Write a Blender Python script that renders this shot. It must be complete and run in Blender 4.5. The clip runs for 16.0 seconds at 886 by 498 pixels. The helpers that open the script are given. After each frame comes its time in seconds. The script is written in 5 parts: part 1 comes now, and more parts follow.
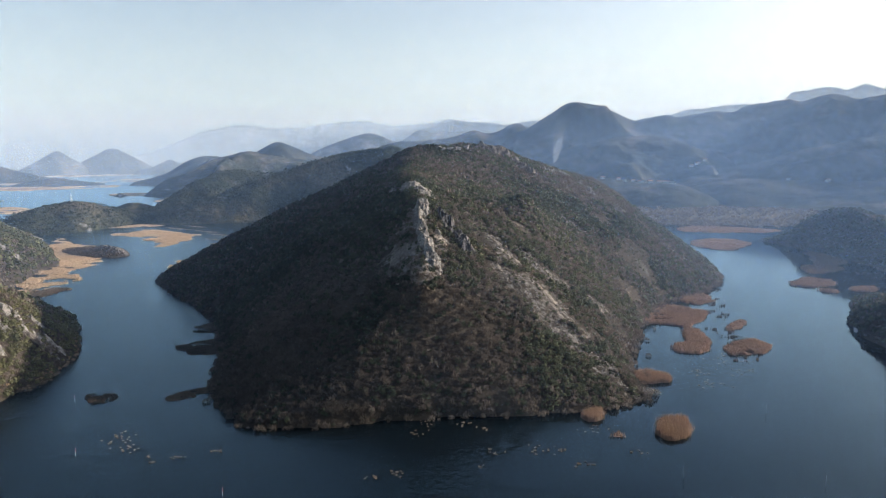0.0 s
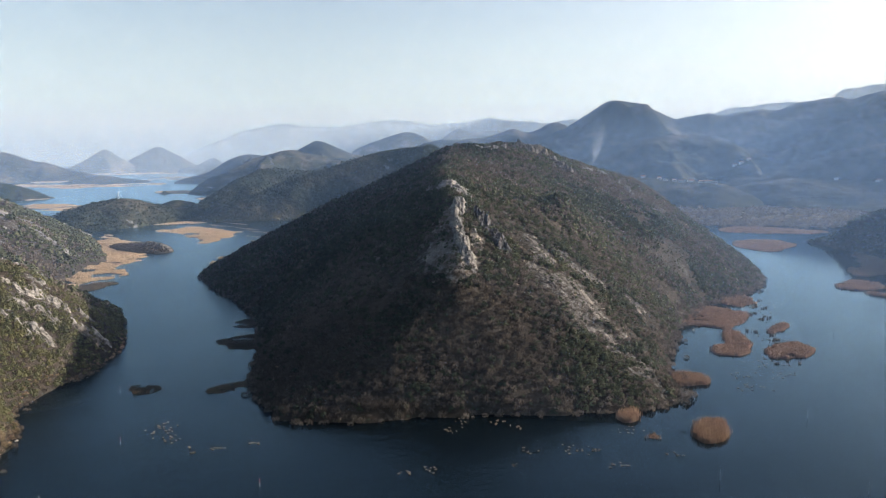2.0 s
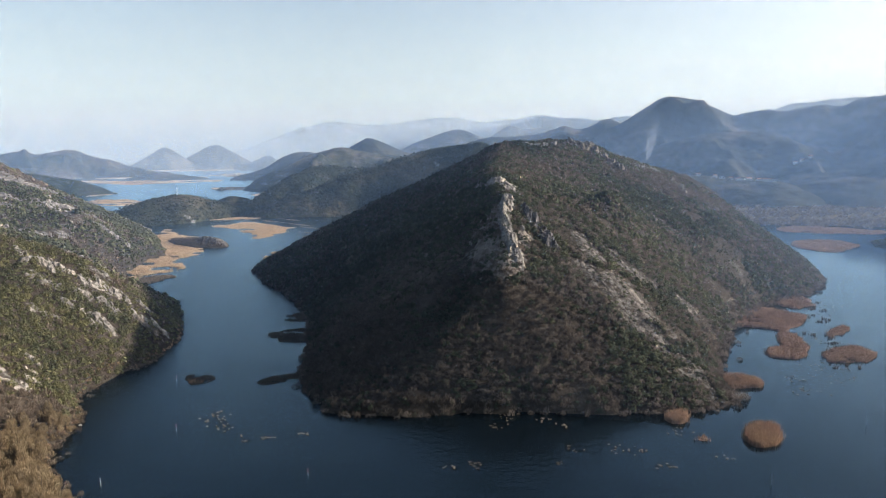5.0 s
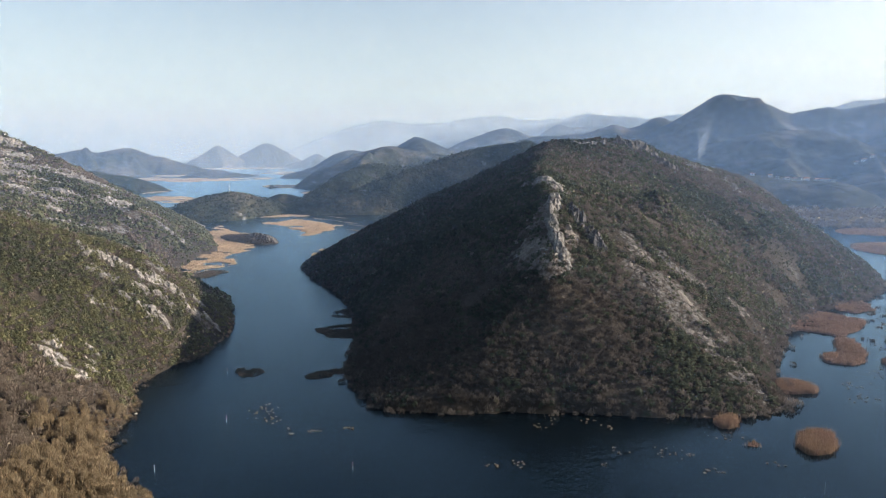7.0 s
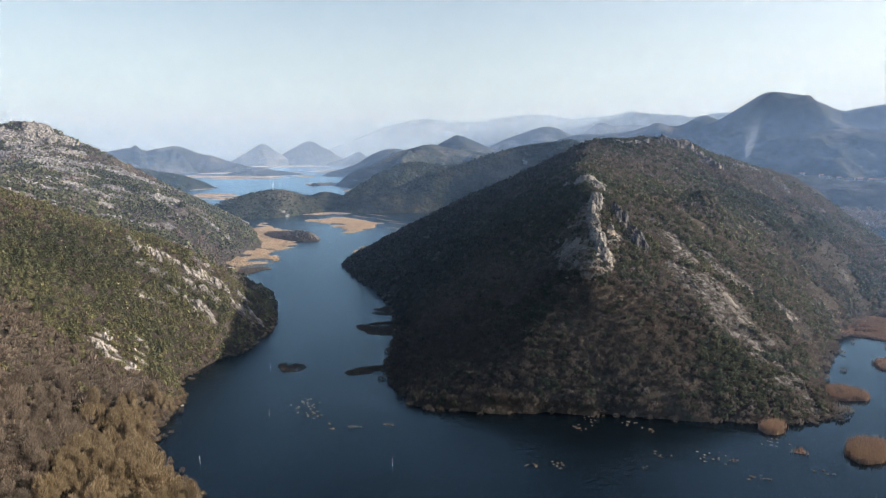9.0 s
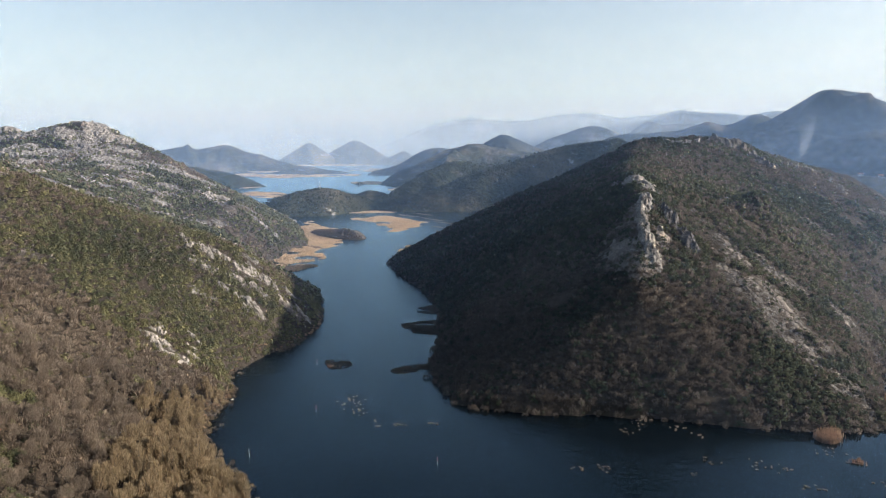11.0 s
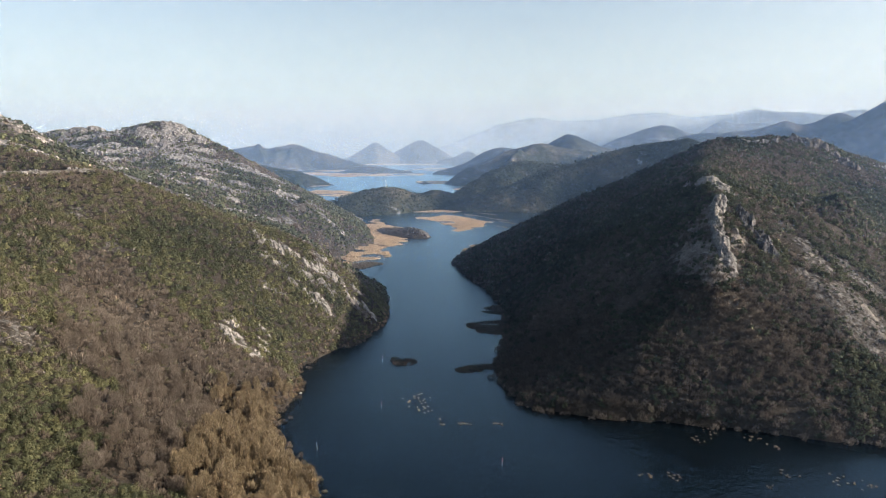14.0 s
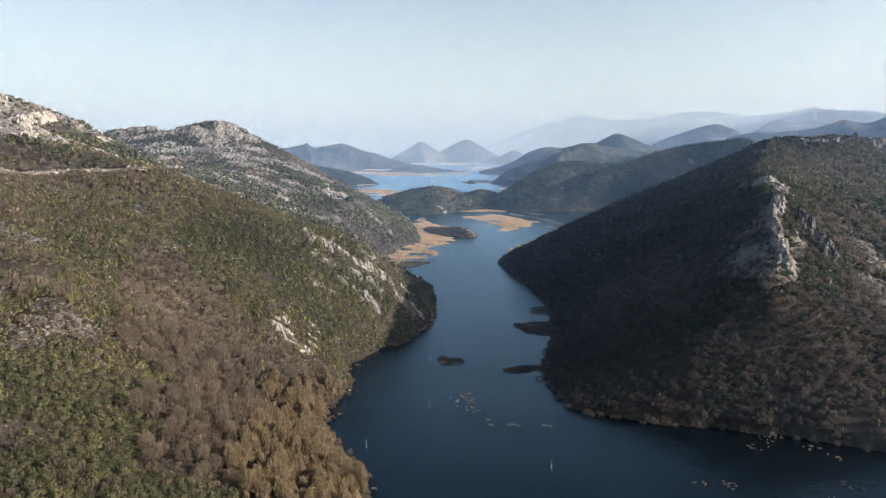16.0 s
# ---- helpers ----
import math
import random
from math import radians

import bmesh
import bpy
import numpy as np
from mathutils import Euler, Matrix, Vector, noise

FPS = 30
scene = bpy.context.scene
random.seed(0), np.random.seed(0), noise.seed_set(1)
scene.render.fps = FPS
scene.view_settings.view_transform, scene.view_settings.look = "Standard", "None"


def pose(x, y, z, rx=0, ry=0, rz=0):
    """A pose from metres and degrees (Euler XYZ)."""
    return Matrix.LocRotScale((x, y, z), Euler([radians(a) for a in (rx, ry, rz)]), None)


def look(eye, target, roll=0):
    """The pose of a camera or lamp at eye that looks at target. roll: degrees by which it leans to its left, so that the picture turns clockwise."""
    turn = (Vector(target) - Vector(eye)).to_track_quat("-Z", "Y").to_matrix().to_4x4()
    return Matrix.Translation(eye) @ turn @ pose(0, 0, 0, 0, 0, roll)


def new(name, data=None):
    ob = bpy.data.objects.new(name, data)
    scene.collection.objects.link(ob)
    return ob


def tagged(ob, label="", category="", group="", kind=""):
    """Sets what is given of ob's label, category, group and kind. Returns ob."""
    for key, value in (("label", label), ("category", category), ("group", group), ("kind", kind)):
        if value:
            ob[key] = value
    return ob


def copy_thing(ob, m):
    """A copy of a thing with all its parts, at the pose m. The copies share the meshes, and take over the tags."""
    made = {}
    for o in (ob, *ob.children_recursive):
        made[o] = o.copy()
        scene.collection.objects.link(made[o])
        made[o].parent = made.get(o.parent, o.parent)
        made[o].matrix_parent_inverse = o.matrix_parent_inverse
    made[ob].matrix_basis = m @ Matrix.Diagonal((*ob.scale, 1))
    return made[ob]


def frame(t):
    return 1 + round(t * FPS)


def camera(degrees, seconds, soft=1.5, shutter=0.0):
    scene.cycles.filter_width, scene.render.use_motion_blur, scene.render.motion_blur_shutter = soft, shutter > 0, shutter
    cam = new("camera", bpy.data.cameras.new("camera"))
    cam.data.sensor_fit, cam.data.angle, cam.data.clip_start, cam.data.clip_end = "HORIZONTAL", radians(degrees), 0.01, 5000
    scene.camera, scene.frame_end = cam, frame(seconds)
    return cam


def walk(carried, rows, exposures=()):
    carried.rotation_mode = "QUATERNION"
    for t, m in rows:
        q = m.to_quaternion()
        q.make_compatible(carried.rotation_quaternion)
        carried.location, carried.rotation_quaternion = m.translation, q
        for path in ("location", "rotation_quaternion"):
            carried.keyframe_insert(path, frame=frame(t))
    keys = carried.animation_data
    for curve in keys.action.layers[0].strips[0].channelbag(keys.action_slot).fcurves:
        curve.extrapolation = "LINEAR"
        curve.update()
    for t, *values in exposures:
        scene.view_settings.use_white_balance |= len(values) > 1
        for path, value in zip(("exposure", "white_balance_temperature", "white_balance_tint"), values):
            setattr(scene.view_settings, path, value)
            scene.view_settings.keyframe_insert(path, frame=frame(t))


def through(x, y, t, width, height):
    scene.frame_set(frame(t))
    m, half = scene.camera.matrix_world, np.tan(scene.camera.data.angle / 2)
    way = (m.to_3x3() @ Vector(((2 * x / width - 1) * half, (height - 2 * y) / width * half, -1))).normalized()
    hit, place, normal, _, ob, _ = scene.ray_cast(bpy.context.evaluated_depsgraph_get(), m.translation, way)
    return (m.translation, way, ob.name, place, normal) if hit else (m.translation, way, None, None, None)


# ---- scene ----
# The drone hovers about 110 m over the lake and turns slowly to the left.
cam = camera(64.85, 16.0, 0.9)
# seconds, x, y, z, yaw to the left, pitch up, roll
PATH = [
    (0.0, -0.00, -0.00, 110.00, 0.000, -7.770, -0.202),
    (0.5, 0.23, -0.39, 109.98, 0.880, -7.801, -0.179),
    (1.0, 0.47, -0.77, 109.96, 1.805, -7.821, -0.171),
    (1.5, 0.69, -1.10, 109.94, 2.423, -7.851, -0.178),
    (2.0, 0.90, -1.39, 109.93, 3.113, -7.854, -0.147),
    (2.5, 1.09, -1.66, 109.93, 3.680, -7.895, -0.168),
    (3.0, 1.31, -1.89, 109.94, 4.182, -7.916, -0.145),
    (3.5, 1.55, -2.11, 109.95, 4.884, -7.941, -0.136),
    (4.0, 1.75, -2.34, 109.93, 5.566, -7.981, -0.159),
    (6.5, 2.39, -3.46, 109.77, 10.139, -8.138, -0.102),
    (7, 2.45, -3.65, 109.76, 11.072, -8.151, -0.087),
    (7.5, 2.47, -3.83, 109.79, 12.045, -8.187, -0.066),
    (8, 2.43, -4.00, 109.86, 12.988, -8.222, -0.032),
    (8.5, 2.34, -4.15, 109.97, 13.729, -8.260, -0.038),
    (9, 2.17, -4.28, 110.06, 14.370, -8.284, 0.006),
    (11.5, 0.80, -4.79, 110.31, 18.933, -8.368, 0.063),
    (12.0, 0.60, -4.85, 110.31, 19.847, -8.374, 0.096),
    (12.5, 0.39, -4.89, 110.27, 20.820, -8.375, 0.126),
    (13.0, 0.11, -4.93, 110.20, 21.649, -8.379, 0.150),
    (13.5, -0.29, -4.97, 110.14, 22.435, -8.384, 0.140),
    (14.0, -0.80, -5.03, 110.09, 23.191, -8.387, 0.173),
    (14.5, -1.40, -5.09, 110.07, 23.910, -8.398, 0.116),
    (15.0, -1.99, -5.15, 110.08, 24.927, -8.436, 0.170),
    (15.5, -2.57, -5.23, 110.08, 25.975, -8.440, 0.214),
    (16.0, -3.16, -5.33, 110.05, 26.872, -8.459, 0.232),
]


def aim(yaw, pitch, roll):
    """The turn of the camera from yaw, pitch and roll in degrees."""
    return pose(0, 0, 0, 0, 0, yaw) @ pose(0, 0, 0, 90 + pitch) @ pose(0, 0, 0, 0, 0, roll)


walk(cam, [(t, pose(x, y, z) @ aim(yaw, pitch, roll)) for t, x, y, z, yaw, pitch, roll in PATH])

# ---- light ----
SUN_AZ, SUN_EL = 75.0, 18.5   # degrees to the right of +y, degrees over the horizon
world = bpy.data.worlds.new("world")
scene.world = world
world.use_nodes = True
wn = world.node_tree.nodes
sky = wn.new("ShaderNodeTexSky")
sky.sky_type, sky.sun_disc = "NISHITA", False
sky.sun_elevation, sky.sun_rotation = radians(SUN_EL), radians(SUN_AZ)
sky.altitude, sky.air_density, sky.dust_density, sky.ozone_density = 100, 0.9, 3.0, 0.6
wn["Background"].inputs["Strength"].default_value = 0.110
world.node_tree.links.new(sky.outputs[0], wn["Background"].inputs["Color"])

sun = new("sun", bpy.data.lights.new("sun", "SUN"))
sun.data.energy, sun.data.angle, sun.data.color = 5.0, radians(0.6), (1.0, 0.91, 0.80)
to_sun = Vector((math.sin(radians(SUN_AZ)) * math.cos(radians(SUN_EL)), math.cos(radians(SUN_AZ)) * math.cos(radians(SUN_EL)), math.sin(radians(SUN_EL))))
sun.matrix_world = look(to_sun * 100, (0, 0, 0))
scene.view_settings.exposure = 0.95
scene.cycles.transparent_max_bounces = 40

# ---- materials ----
def material(name, rough=0.9, spec=0.3):
    """A new node material with its tree, its Principled node and a position in metres."""
    m = bpy.data.materials.new(name)
    m.use_nodes = True
    p = m.node_tree.nodes["Principled BSDF"]
    p.inputs["Roughness"].default_value = rough
    p.inputs["Specular IOR Level"].default_value = spec
    return m, m.node_tree, p


def node(tree, kind, links=(), **values):
    n = tree.nodes.new(kind)
    for key, value in values.items():
        if key.startswith("i_"):
            n.inputs[key[2:].replace("_", " ")].default_value = value
    for source, key in links:
        tree.links.new(source, n.inputs[key])
    return n


def noise_at(tree, scale, detail=4.0, rough=0.6, stretch=None):
    geo = node(tree, "ShaderNodeNewGeometry")
    place = geo.outputs["Position"]
    if stretch:
        place = node(tree, "ShaderNodeVectorMath", [(place, 0)])
        place.operation = "MULTIPLY"
        place.inputs[1].default_value = stretch
        place = place.outputs[0]
    n = node(tree, "ShaderNodeTexNoise", [(place, "Vector")], i_Scale=scale, i_Detail=detail, i_Roughness=rough)
    return n.outputs["Fac"]


def ramp(tree, fac, stops):
    r = node(tree, "ShaderNodeValToRGB", [(fac, "Fac")])
    e = r.color_ramp.elements
    while len(e) < len(stops):
        e.new(0.5)
    for k, (at, colour) in enumerate(stops):
        e[k].position, e[k].color = at, (*colour, 1)
    return r.outputs["Color"]


def mixed(tree, fac, a, b, how="MIX"):
    m = node(tree, "ShaderNodeMix")
    m.data_type, m.blend_type = "RGBA", how
    for value, key in ((fac, 0), (a, 6), (b, 7)):
        if isinstance(value, (int, float)):
            m.inputs[key].default_value = value
        elif isinstance(value, tuple):
            m.inputs[key].default_value = (*value, 1)
        else:
            tree.links.new(value, m.inputs[key])
    return m.outputs[2]


def bumped(tree, p, height, strength, distance):
    b = node(tree, "ShaderNodeBump", [(height, "Height")], i_Strength=strength, i_Distance=distance)
    tree.links.new(b.outputs["Normal"], p.inputs["Normal"])


def soil_material(name, dark, mid, pale, scale=0.02, stony=0.67):
    """Dry scrub ground: leaf litter, earth and pale limestone showing through in patches."""
    m, t, p = material(name, 0.95, 0.1)
    base = ramp(t, noise_at(t, scale, 6), [(0.3, dark), (0.55, mid), (0.8, pale)])
    fine = noise_at(t, 0.45, 5, 0.7)
    base = mixed(t, 0.55, base, ramp(t, fine, [(0.3, (0.25, 0.25, 0.25)), (0.7, (1.0, 1.0, 1.0))]), "MULTIPLY")
    stone = ramp(t, noise_at(t, 0.12, 8, 0.75), [(stony, (0, 0, 0)), (stony + 0.07, (1, 1, 1))])
    base = mixed(t, stone, base, (0.26, 0.245, 0.23))
    bare = node(t, "ShaderNodeAttribute")
    bare.attribute_name = "rock"
    crag = ramp(t, noise_at(t, 0.35, 8, 0.75), [(0.3, (0.06, 0.055, 0.05)), (0.5, (0.14, 0.13, 0.12)), (0.72, (0.25, 0.235, 0.22))])
    edge = node(t, "ShaderNodeMath", [(bare.outputs["Fac"], 0), (noise_at(t, 0.4, 7, 0.75), 1)])
    edge.operation = "ADD"
    base = mixed(t, ramp(t, edge.outputs[0], [(0.72, (0, 0, 0)), (0.9, (1, 1, 1))]), base, crag)
    t.links.new(base, p.inputs["Base Color"])
    bumped(t, p, fine, 1.0, 1.5)
    return m


def leaf_material(name, a, b, c, rough=0.8, through=0.3):
    """Foliage: three tones, one chosen plant by plant through the attribute 'tint', and jitter leaf by leaf."""
    m, t, p = material(name, rough, 0.15)
    tint = node(t, "ShaderNodeAttribute")
    tint.attribute_name = "tint"
    base = ramp(t, tint.outputs["Fac"], [(0.0, a), (0.5, b), (1.0, c)])
    geo = node(t, "ShaderNodeNewGeometry")
    base = mixed(t, 0.6, base, ramp(t, geo.outputs["Random Per Island"], [(0.0, (0.68, 0.68, 0.68)), (1.0, (1.25, 1.25, 1.2))]), "MULTIPLY")
    t.links.new(base, p.inputs["Base Color"])
    if through:
        tr = node(t, "ShaderNodeBsdfTranslucent", [(base, "Color")])
        mix = node(t, "ShaderNodeMixShader", [(p.outputs[0], 1), (tr.outputs[0], 2)], i_Fac=through)
        t.links.new(mix.outputs[0], t.nodes["Material Output"].inputs["Surface"])
    return m


def rock_material(name, dark, pale):
    m, t, p = material(name, 0.92, 0.2)
    base = ramp(t, noise_at(t, 0.25, 8, 0.7), [(0.3, dark), (0.6, pale)])
    crack = noise_at(t, 1.3, 7, 0.8)
    base = mixed(t, 0.7, base, ramp(t, crack, [(0.36, (0.22, 0.21, 0.2)), (0.52, (1, 1, 1))]), "MULTIPLY")
    streak = noise_at(t, 1.5, 5, 0.72, (1, 1, 0.3))
    base = mixed(t, 0.5, base, ramp(t, streak, [(0.35, (0.35, 0.34, 0.33)), (0.6, (1, 1, 1))]), "MULTIPLY")
    geo = node(t, "ShaderNodeNewGeometry")
    base = mixed(t, 0.5, base, ramp(t, geo.outputs["Random Per Island"], [(0, (0.6, 0.6, 0.6)), (1, (1.1, 1.08, 1.04))]), "MULTIPLY")
    one = node(t, "ShaderNodeObjectInfo")
    base = mixed(t, 0.6, base, ramp(t, one.outputs["Random"], [(0, (0.55, 0.54, 0.54)), (1, (1.1, 1.08, 1.04))]), "MULTIPLY")
    t.links.new(base, p.inputs["Base Color"])
    bumped(t, p, noise_at(t, 1.2, 6, 0.75), 0.8, 0.6)
    return m


def forest_material(name, dark, mid, pale, grain=0.09, stony=0.60):
    """Far scrub and woods seen as texture: clumps, bare patches and rock."""
    m, t, p = material(name, 0.95, 0.05)
    base = ramp(t, noise_at(t, 0.006, 7, 0.6), [(0.35, dark), (0.52, mid), (0.72, pale)])
    clump = noise_at(t, grain, 4, 0.7)
    base = mixed(t, 0.75, base, ramp(t, clump, [(0.35, (0.35, 0.38, 0.36)), (0.65, (1.15, 1.1, 1.05))]), "MULTIPLY")
    stone = ramp(t, noise_at(t, 0.02, 8, 0.75), [(stony, (0, 0, 0)), (stony + 0.08, (0.7, 0.7, 0.7))])
    base = mixed(t, stone, base, (0.3, 0.28, 0.26))
    t.links.new(base, p.inputs["Base Color"])
    bumped(t, p, clump, 1.0, 6.0)
    return m


def math_node(tree, how, a, b=None, clamp=False):
    m = node(tree, "ShaderNodeMath")
    m.operation, m.use_clamp = how, clamp
    for k, value in enumerate((a, b)):
        if isinstance(value, (int, float)):
            m.inputs[k].default_value = value
        elif value is not None:
            tree.links.new(value, m.inputs[k])
    return m.outputs[0]


def ranged(tree, value, a, b, c, d):
    m = node(tree, "ShaderNodeMapRange", [(value, "Value")])
    m.interpolation_type = "SMOOTHSTEP"
    for key, v in (("From Min", a), ("From Max", b), ("To Min", c), ("To Max", d)):
        m.inputs[key].default_value = v
    return m.outputs[0]


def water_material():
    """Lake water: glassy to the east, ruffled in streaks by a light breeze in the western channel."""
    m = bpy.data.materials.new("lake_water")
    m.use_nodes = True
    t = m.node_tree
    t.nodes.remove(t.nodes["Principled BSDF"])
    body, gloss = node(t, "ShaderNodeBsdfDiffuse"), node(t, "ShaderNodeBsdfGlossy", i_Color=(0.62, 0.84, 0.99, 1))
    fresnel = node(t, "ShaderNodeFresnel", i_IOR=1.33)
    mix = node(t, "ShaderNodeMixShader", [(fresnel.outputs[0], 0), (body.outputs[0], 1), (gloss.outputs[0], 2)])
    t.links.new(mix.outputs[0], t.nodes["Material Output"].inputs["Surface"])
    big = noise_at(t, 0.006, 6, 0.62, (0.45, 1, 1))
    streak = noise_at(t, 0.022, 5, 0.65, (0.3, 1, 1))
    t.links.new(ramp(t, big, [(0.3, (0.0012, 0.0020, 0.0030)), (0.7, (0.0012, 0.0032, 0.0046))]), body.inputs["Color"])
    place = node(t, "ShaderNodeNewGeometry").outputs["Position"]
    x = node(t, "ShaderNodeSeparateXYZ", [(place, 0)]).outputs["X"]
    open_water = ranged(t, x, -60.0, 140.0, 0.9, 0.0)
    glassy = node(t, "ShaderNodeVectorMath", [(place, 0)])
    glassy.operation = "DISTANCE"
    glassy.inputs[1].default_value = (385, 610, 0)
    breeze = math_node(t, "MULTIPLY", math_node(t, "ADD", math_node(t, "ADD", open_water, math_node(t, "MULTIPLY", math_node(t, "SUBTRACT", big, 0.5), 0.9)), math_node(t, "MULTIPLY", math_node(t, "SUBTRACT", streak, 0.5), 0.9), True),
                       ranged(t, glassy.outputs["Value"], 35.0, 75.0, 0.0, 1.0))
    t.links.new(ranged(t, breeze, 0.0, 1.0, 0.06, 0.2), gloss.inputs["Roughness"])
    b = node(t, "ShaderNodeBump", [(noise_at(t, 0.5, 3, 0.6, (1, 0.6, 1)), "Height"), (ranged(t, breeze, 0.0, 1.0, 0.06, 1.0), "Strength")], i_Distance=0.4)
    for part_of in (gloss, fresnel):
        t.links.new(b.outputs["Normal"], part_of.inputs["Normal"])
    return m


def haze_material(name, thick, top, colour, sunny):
    """Air-light imitated by a sheet: lets most through and scatters sun and sky, thinning out with height; sunny
    thickens it on the sun's side to imitate glare.
    """
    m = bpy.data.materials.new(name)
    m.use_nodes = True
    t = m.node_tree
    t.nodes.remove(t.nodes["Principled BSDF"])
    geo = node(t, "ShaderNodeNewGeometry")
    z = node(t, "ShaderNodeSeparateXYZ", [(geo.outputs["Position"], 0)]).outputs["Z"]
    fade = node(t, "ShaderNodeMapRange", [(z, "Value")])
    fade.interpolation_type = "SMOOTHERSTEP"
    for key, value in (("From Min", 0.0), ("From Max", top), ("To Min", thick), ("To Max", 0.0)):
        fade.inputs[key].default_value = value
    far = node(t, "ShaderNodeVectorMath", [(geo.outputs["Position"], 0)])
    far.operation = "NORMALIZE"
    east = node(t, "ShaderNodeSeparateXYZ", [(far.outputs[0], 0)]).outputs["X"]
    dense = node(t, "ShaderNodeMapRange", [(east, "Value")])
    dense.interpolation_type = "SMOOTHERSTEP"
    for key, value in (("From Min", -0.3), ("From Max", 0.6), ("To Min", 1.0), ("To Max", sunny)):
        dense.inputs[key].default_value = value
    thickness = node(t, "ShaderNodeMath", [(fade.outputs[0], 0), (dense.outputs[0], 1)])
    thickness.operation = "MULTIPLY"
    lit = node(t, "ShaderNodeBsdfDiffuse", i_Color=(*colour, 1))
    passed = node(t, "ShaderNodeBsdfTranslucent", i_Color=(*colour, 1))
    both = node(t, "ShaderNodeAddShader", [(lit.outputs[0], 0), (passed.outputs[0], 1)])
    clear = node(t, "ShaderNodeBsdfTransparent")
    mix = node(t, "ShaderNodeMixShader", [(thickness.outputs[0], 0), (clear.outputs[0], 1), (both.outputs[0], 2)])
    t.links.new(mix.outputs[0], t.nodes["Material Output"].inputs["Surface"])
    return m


SOIL = soil_material("scrub_soil", (0.034, 0.028, 0.021), (0.058, 0.047, 0.037), (0.115, 0.096, 0.08))
SCREE = rock_material("scree_stone", (0.10, 0.088, 0.078), (0.25, 0.22, 0.195))
ROCK = rock_material("limestone", (0.11, 0.10, 0.095), (0.46, 0.425, 0.39))
GREY_ROCK = rock_material("grey_limestone", (0.075, 0.07, 0.066), (0.36, 0.335, 0.31))
DARK_ROCK = rock_material("dark_grey_rock", (0.05, 0.05, 0.055), (0.13, 0.125, 0.13))
FOREST = forest_material("far_scrub", (0.016, 0.024, 0.014), (0.045, 0.046, 0.03), (0.16, 0.13, 0.095))
FAR_FOREST = forest_material("distant_woods", (0.018, 0.024, 0.018), (0.052, 0.05, 0.038), (0.14, 0.115, 0.09), 0.05, 0.68)
FAINT = forest_material("faint_mountain", (0.02, 0.025, 0.022), (0.06, 0.058, 0.05), (0.15, 0.13, 0.11), 0.02, 0.68)
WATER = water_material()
EVERGREEN = leaf_material("evergreen_leaves", (0.054, 0.059, 0.036), (0.101, 0.103, 0.056), (0.158, 0.148, 0.074), 0.8, 0.35)
BARE = leaf_material("bare_twigs", (0.085, 0.066, 0.053), (0.135, 0.107, 0.085), (0.19, 0.153, 0.122), 0.95, 0.25)
WILLOW = leaf_material("yellow_willow_twigs", (0.145, 0.108, 0.068), (0.20, 0.152, 0.097), (0.26, 0.203, 0.132), 0.9, 0.25)
REED = leaf_material("dry_reed", (0.26, 0.165, 0.125), (0.31, 0.205, 0.14), (0.42, 0.30, 0.19), 0.9, 0.15)
STRAW = leaf_material("pale_straw_reed", (0.36, 0.26, 0.175), (0.48, 0.36, 0.245), (0.58, 0.45, 0.32), 0.9, 0.2)
TUFT = leaf_material("grey_dead_reed", (0.16, 0.12, 0.085), (0.25, 0.19, 0.14), (0.33, 0.26, 0.19), 0.9, 0.2)
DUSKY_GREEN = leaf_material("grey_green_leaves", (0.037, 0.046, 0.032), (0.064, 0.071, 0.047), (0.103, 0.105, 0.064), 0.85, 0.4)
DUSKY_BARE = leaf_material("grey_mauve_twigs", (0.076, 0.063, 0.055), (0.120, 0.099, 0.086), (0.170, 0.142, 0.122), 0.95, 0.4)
GRAVEL = soil_material("road_gravel", (0.16, 0.14, 0.12), (0.24, 0.21, 0.18), (0.32, 0.29, 0.25), 0.3, 0.75)


# ---- shapes of the land ----
def lattice(ix, iy, seed):
    h = (ix.astype(np.int64) * 374761393 + iy.astype(np.int64) * 668265263 + seed * 974634541) & 0x7FFFFFFF
    h = ((h ^ (h >> 13)) * 1274126177) & 0x7FFFFFFF
    return ((h ^ (h >> 16)) & 0xFFFF) / 65535.0


def value_noise(x, y, seed):
    ix, iy = np.floor(x), np.floor(y)
    fx, fy = x - ix, y - iy
    fx, fy = fx * fx * (3 - 2 * fx), fy * fy * (3 - 2 * fy)
    a, b = lattice(ix, iy, seed), lattice(ix + 1, iy, seed)
    c, d = lattice(ix, iy + 1, seed), lattice(ix + 1, iy + 1, seed)
    return (a * (1 - fx) + b * fx) * (1 - fy) + (c * (1 - fx) + d * fx) * fy


def fbm(x, y, size, octaves=4, seed=0, ridged=False):
    """Noise from about -1 to 1 whose largest features are size metres wide."""
    total, amp, norm = 0.0, 1.0, 0.0
    for k in range(octaves):
        n = value_noise(x / size * 2**k + 17.3 * k, y / size * 2**k - 9.1 * k, seed + k) * 2 - 1
        if ridged:
            n = 1 - 2 * np.abs(n)
        total, norm, amp = total + amp * n, norm + amp, amp * 0.5
    return total / norm


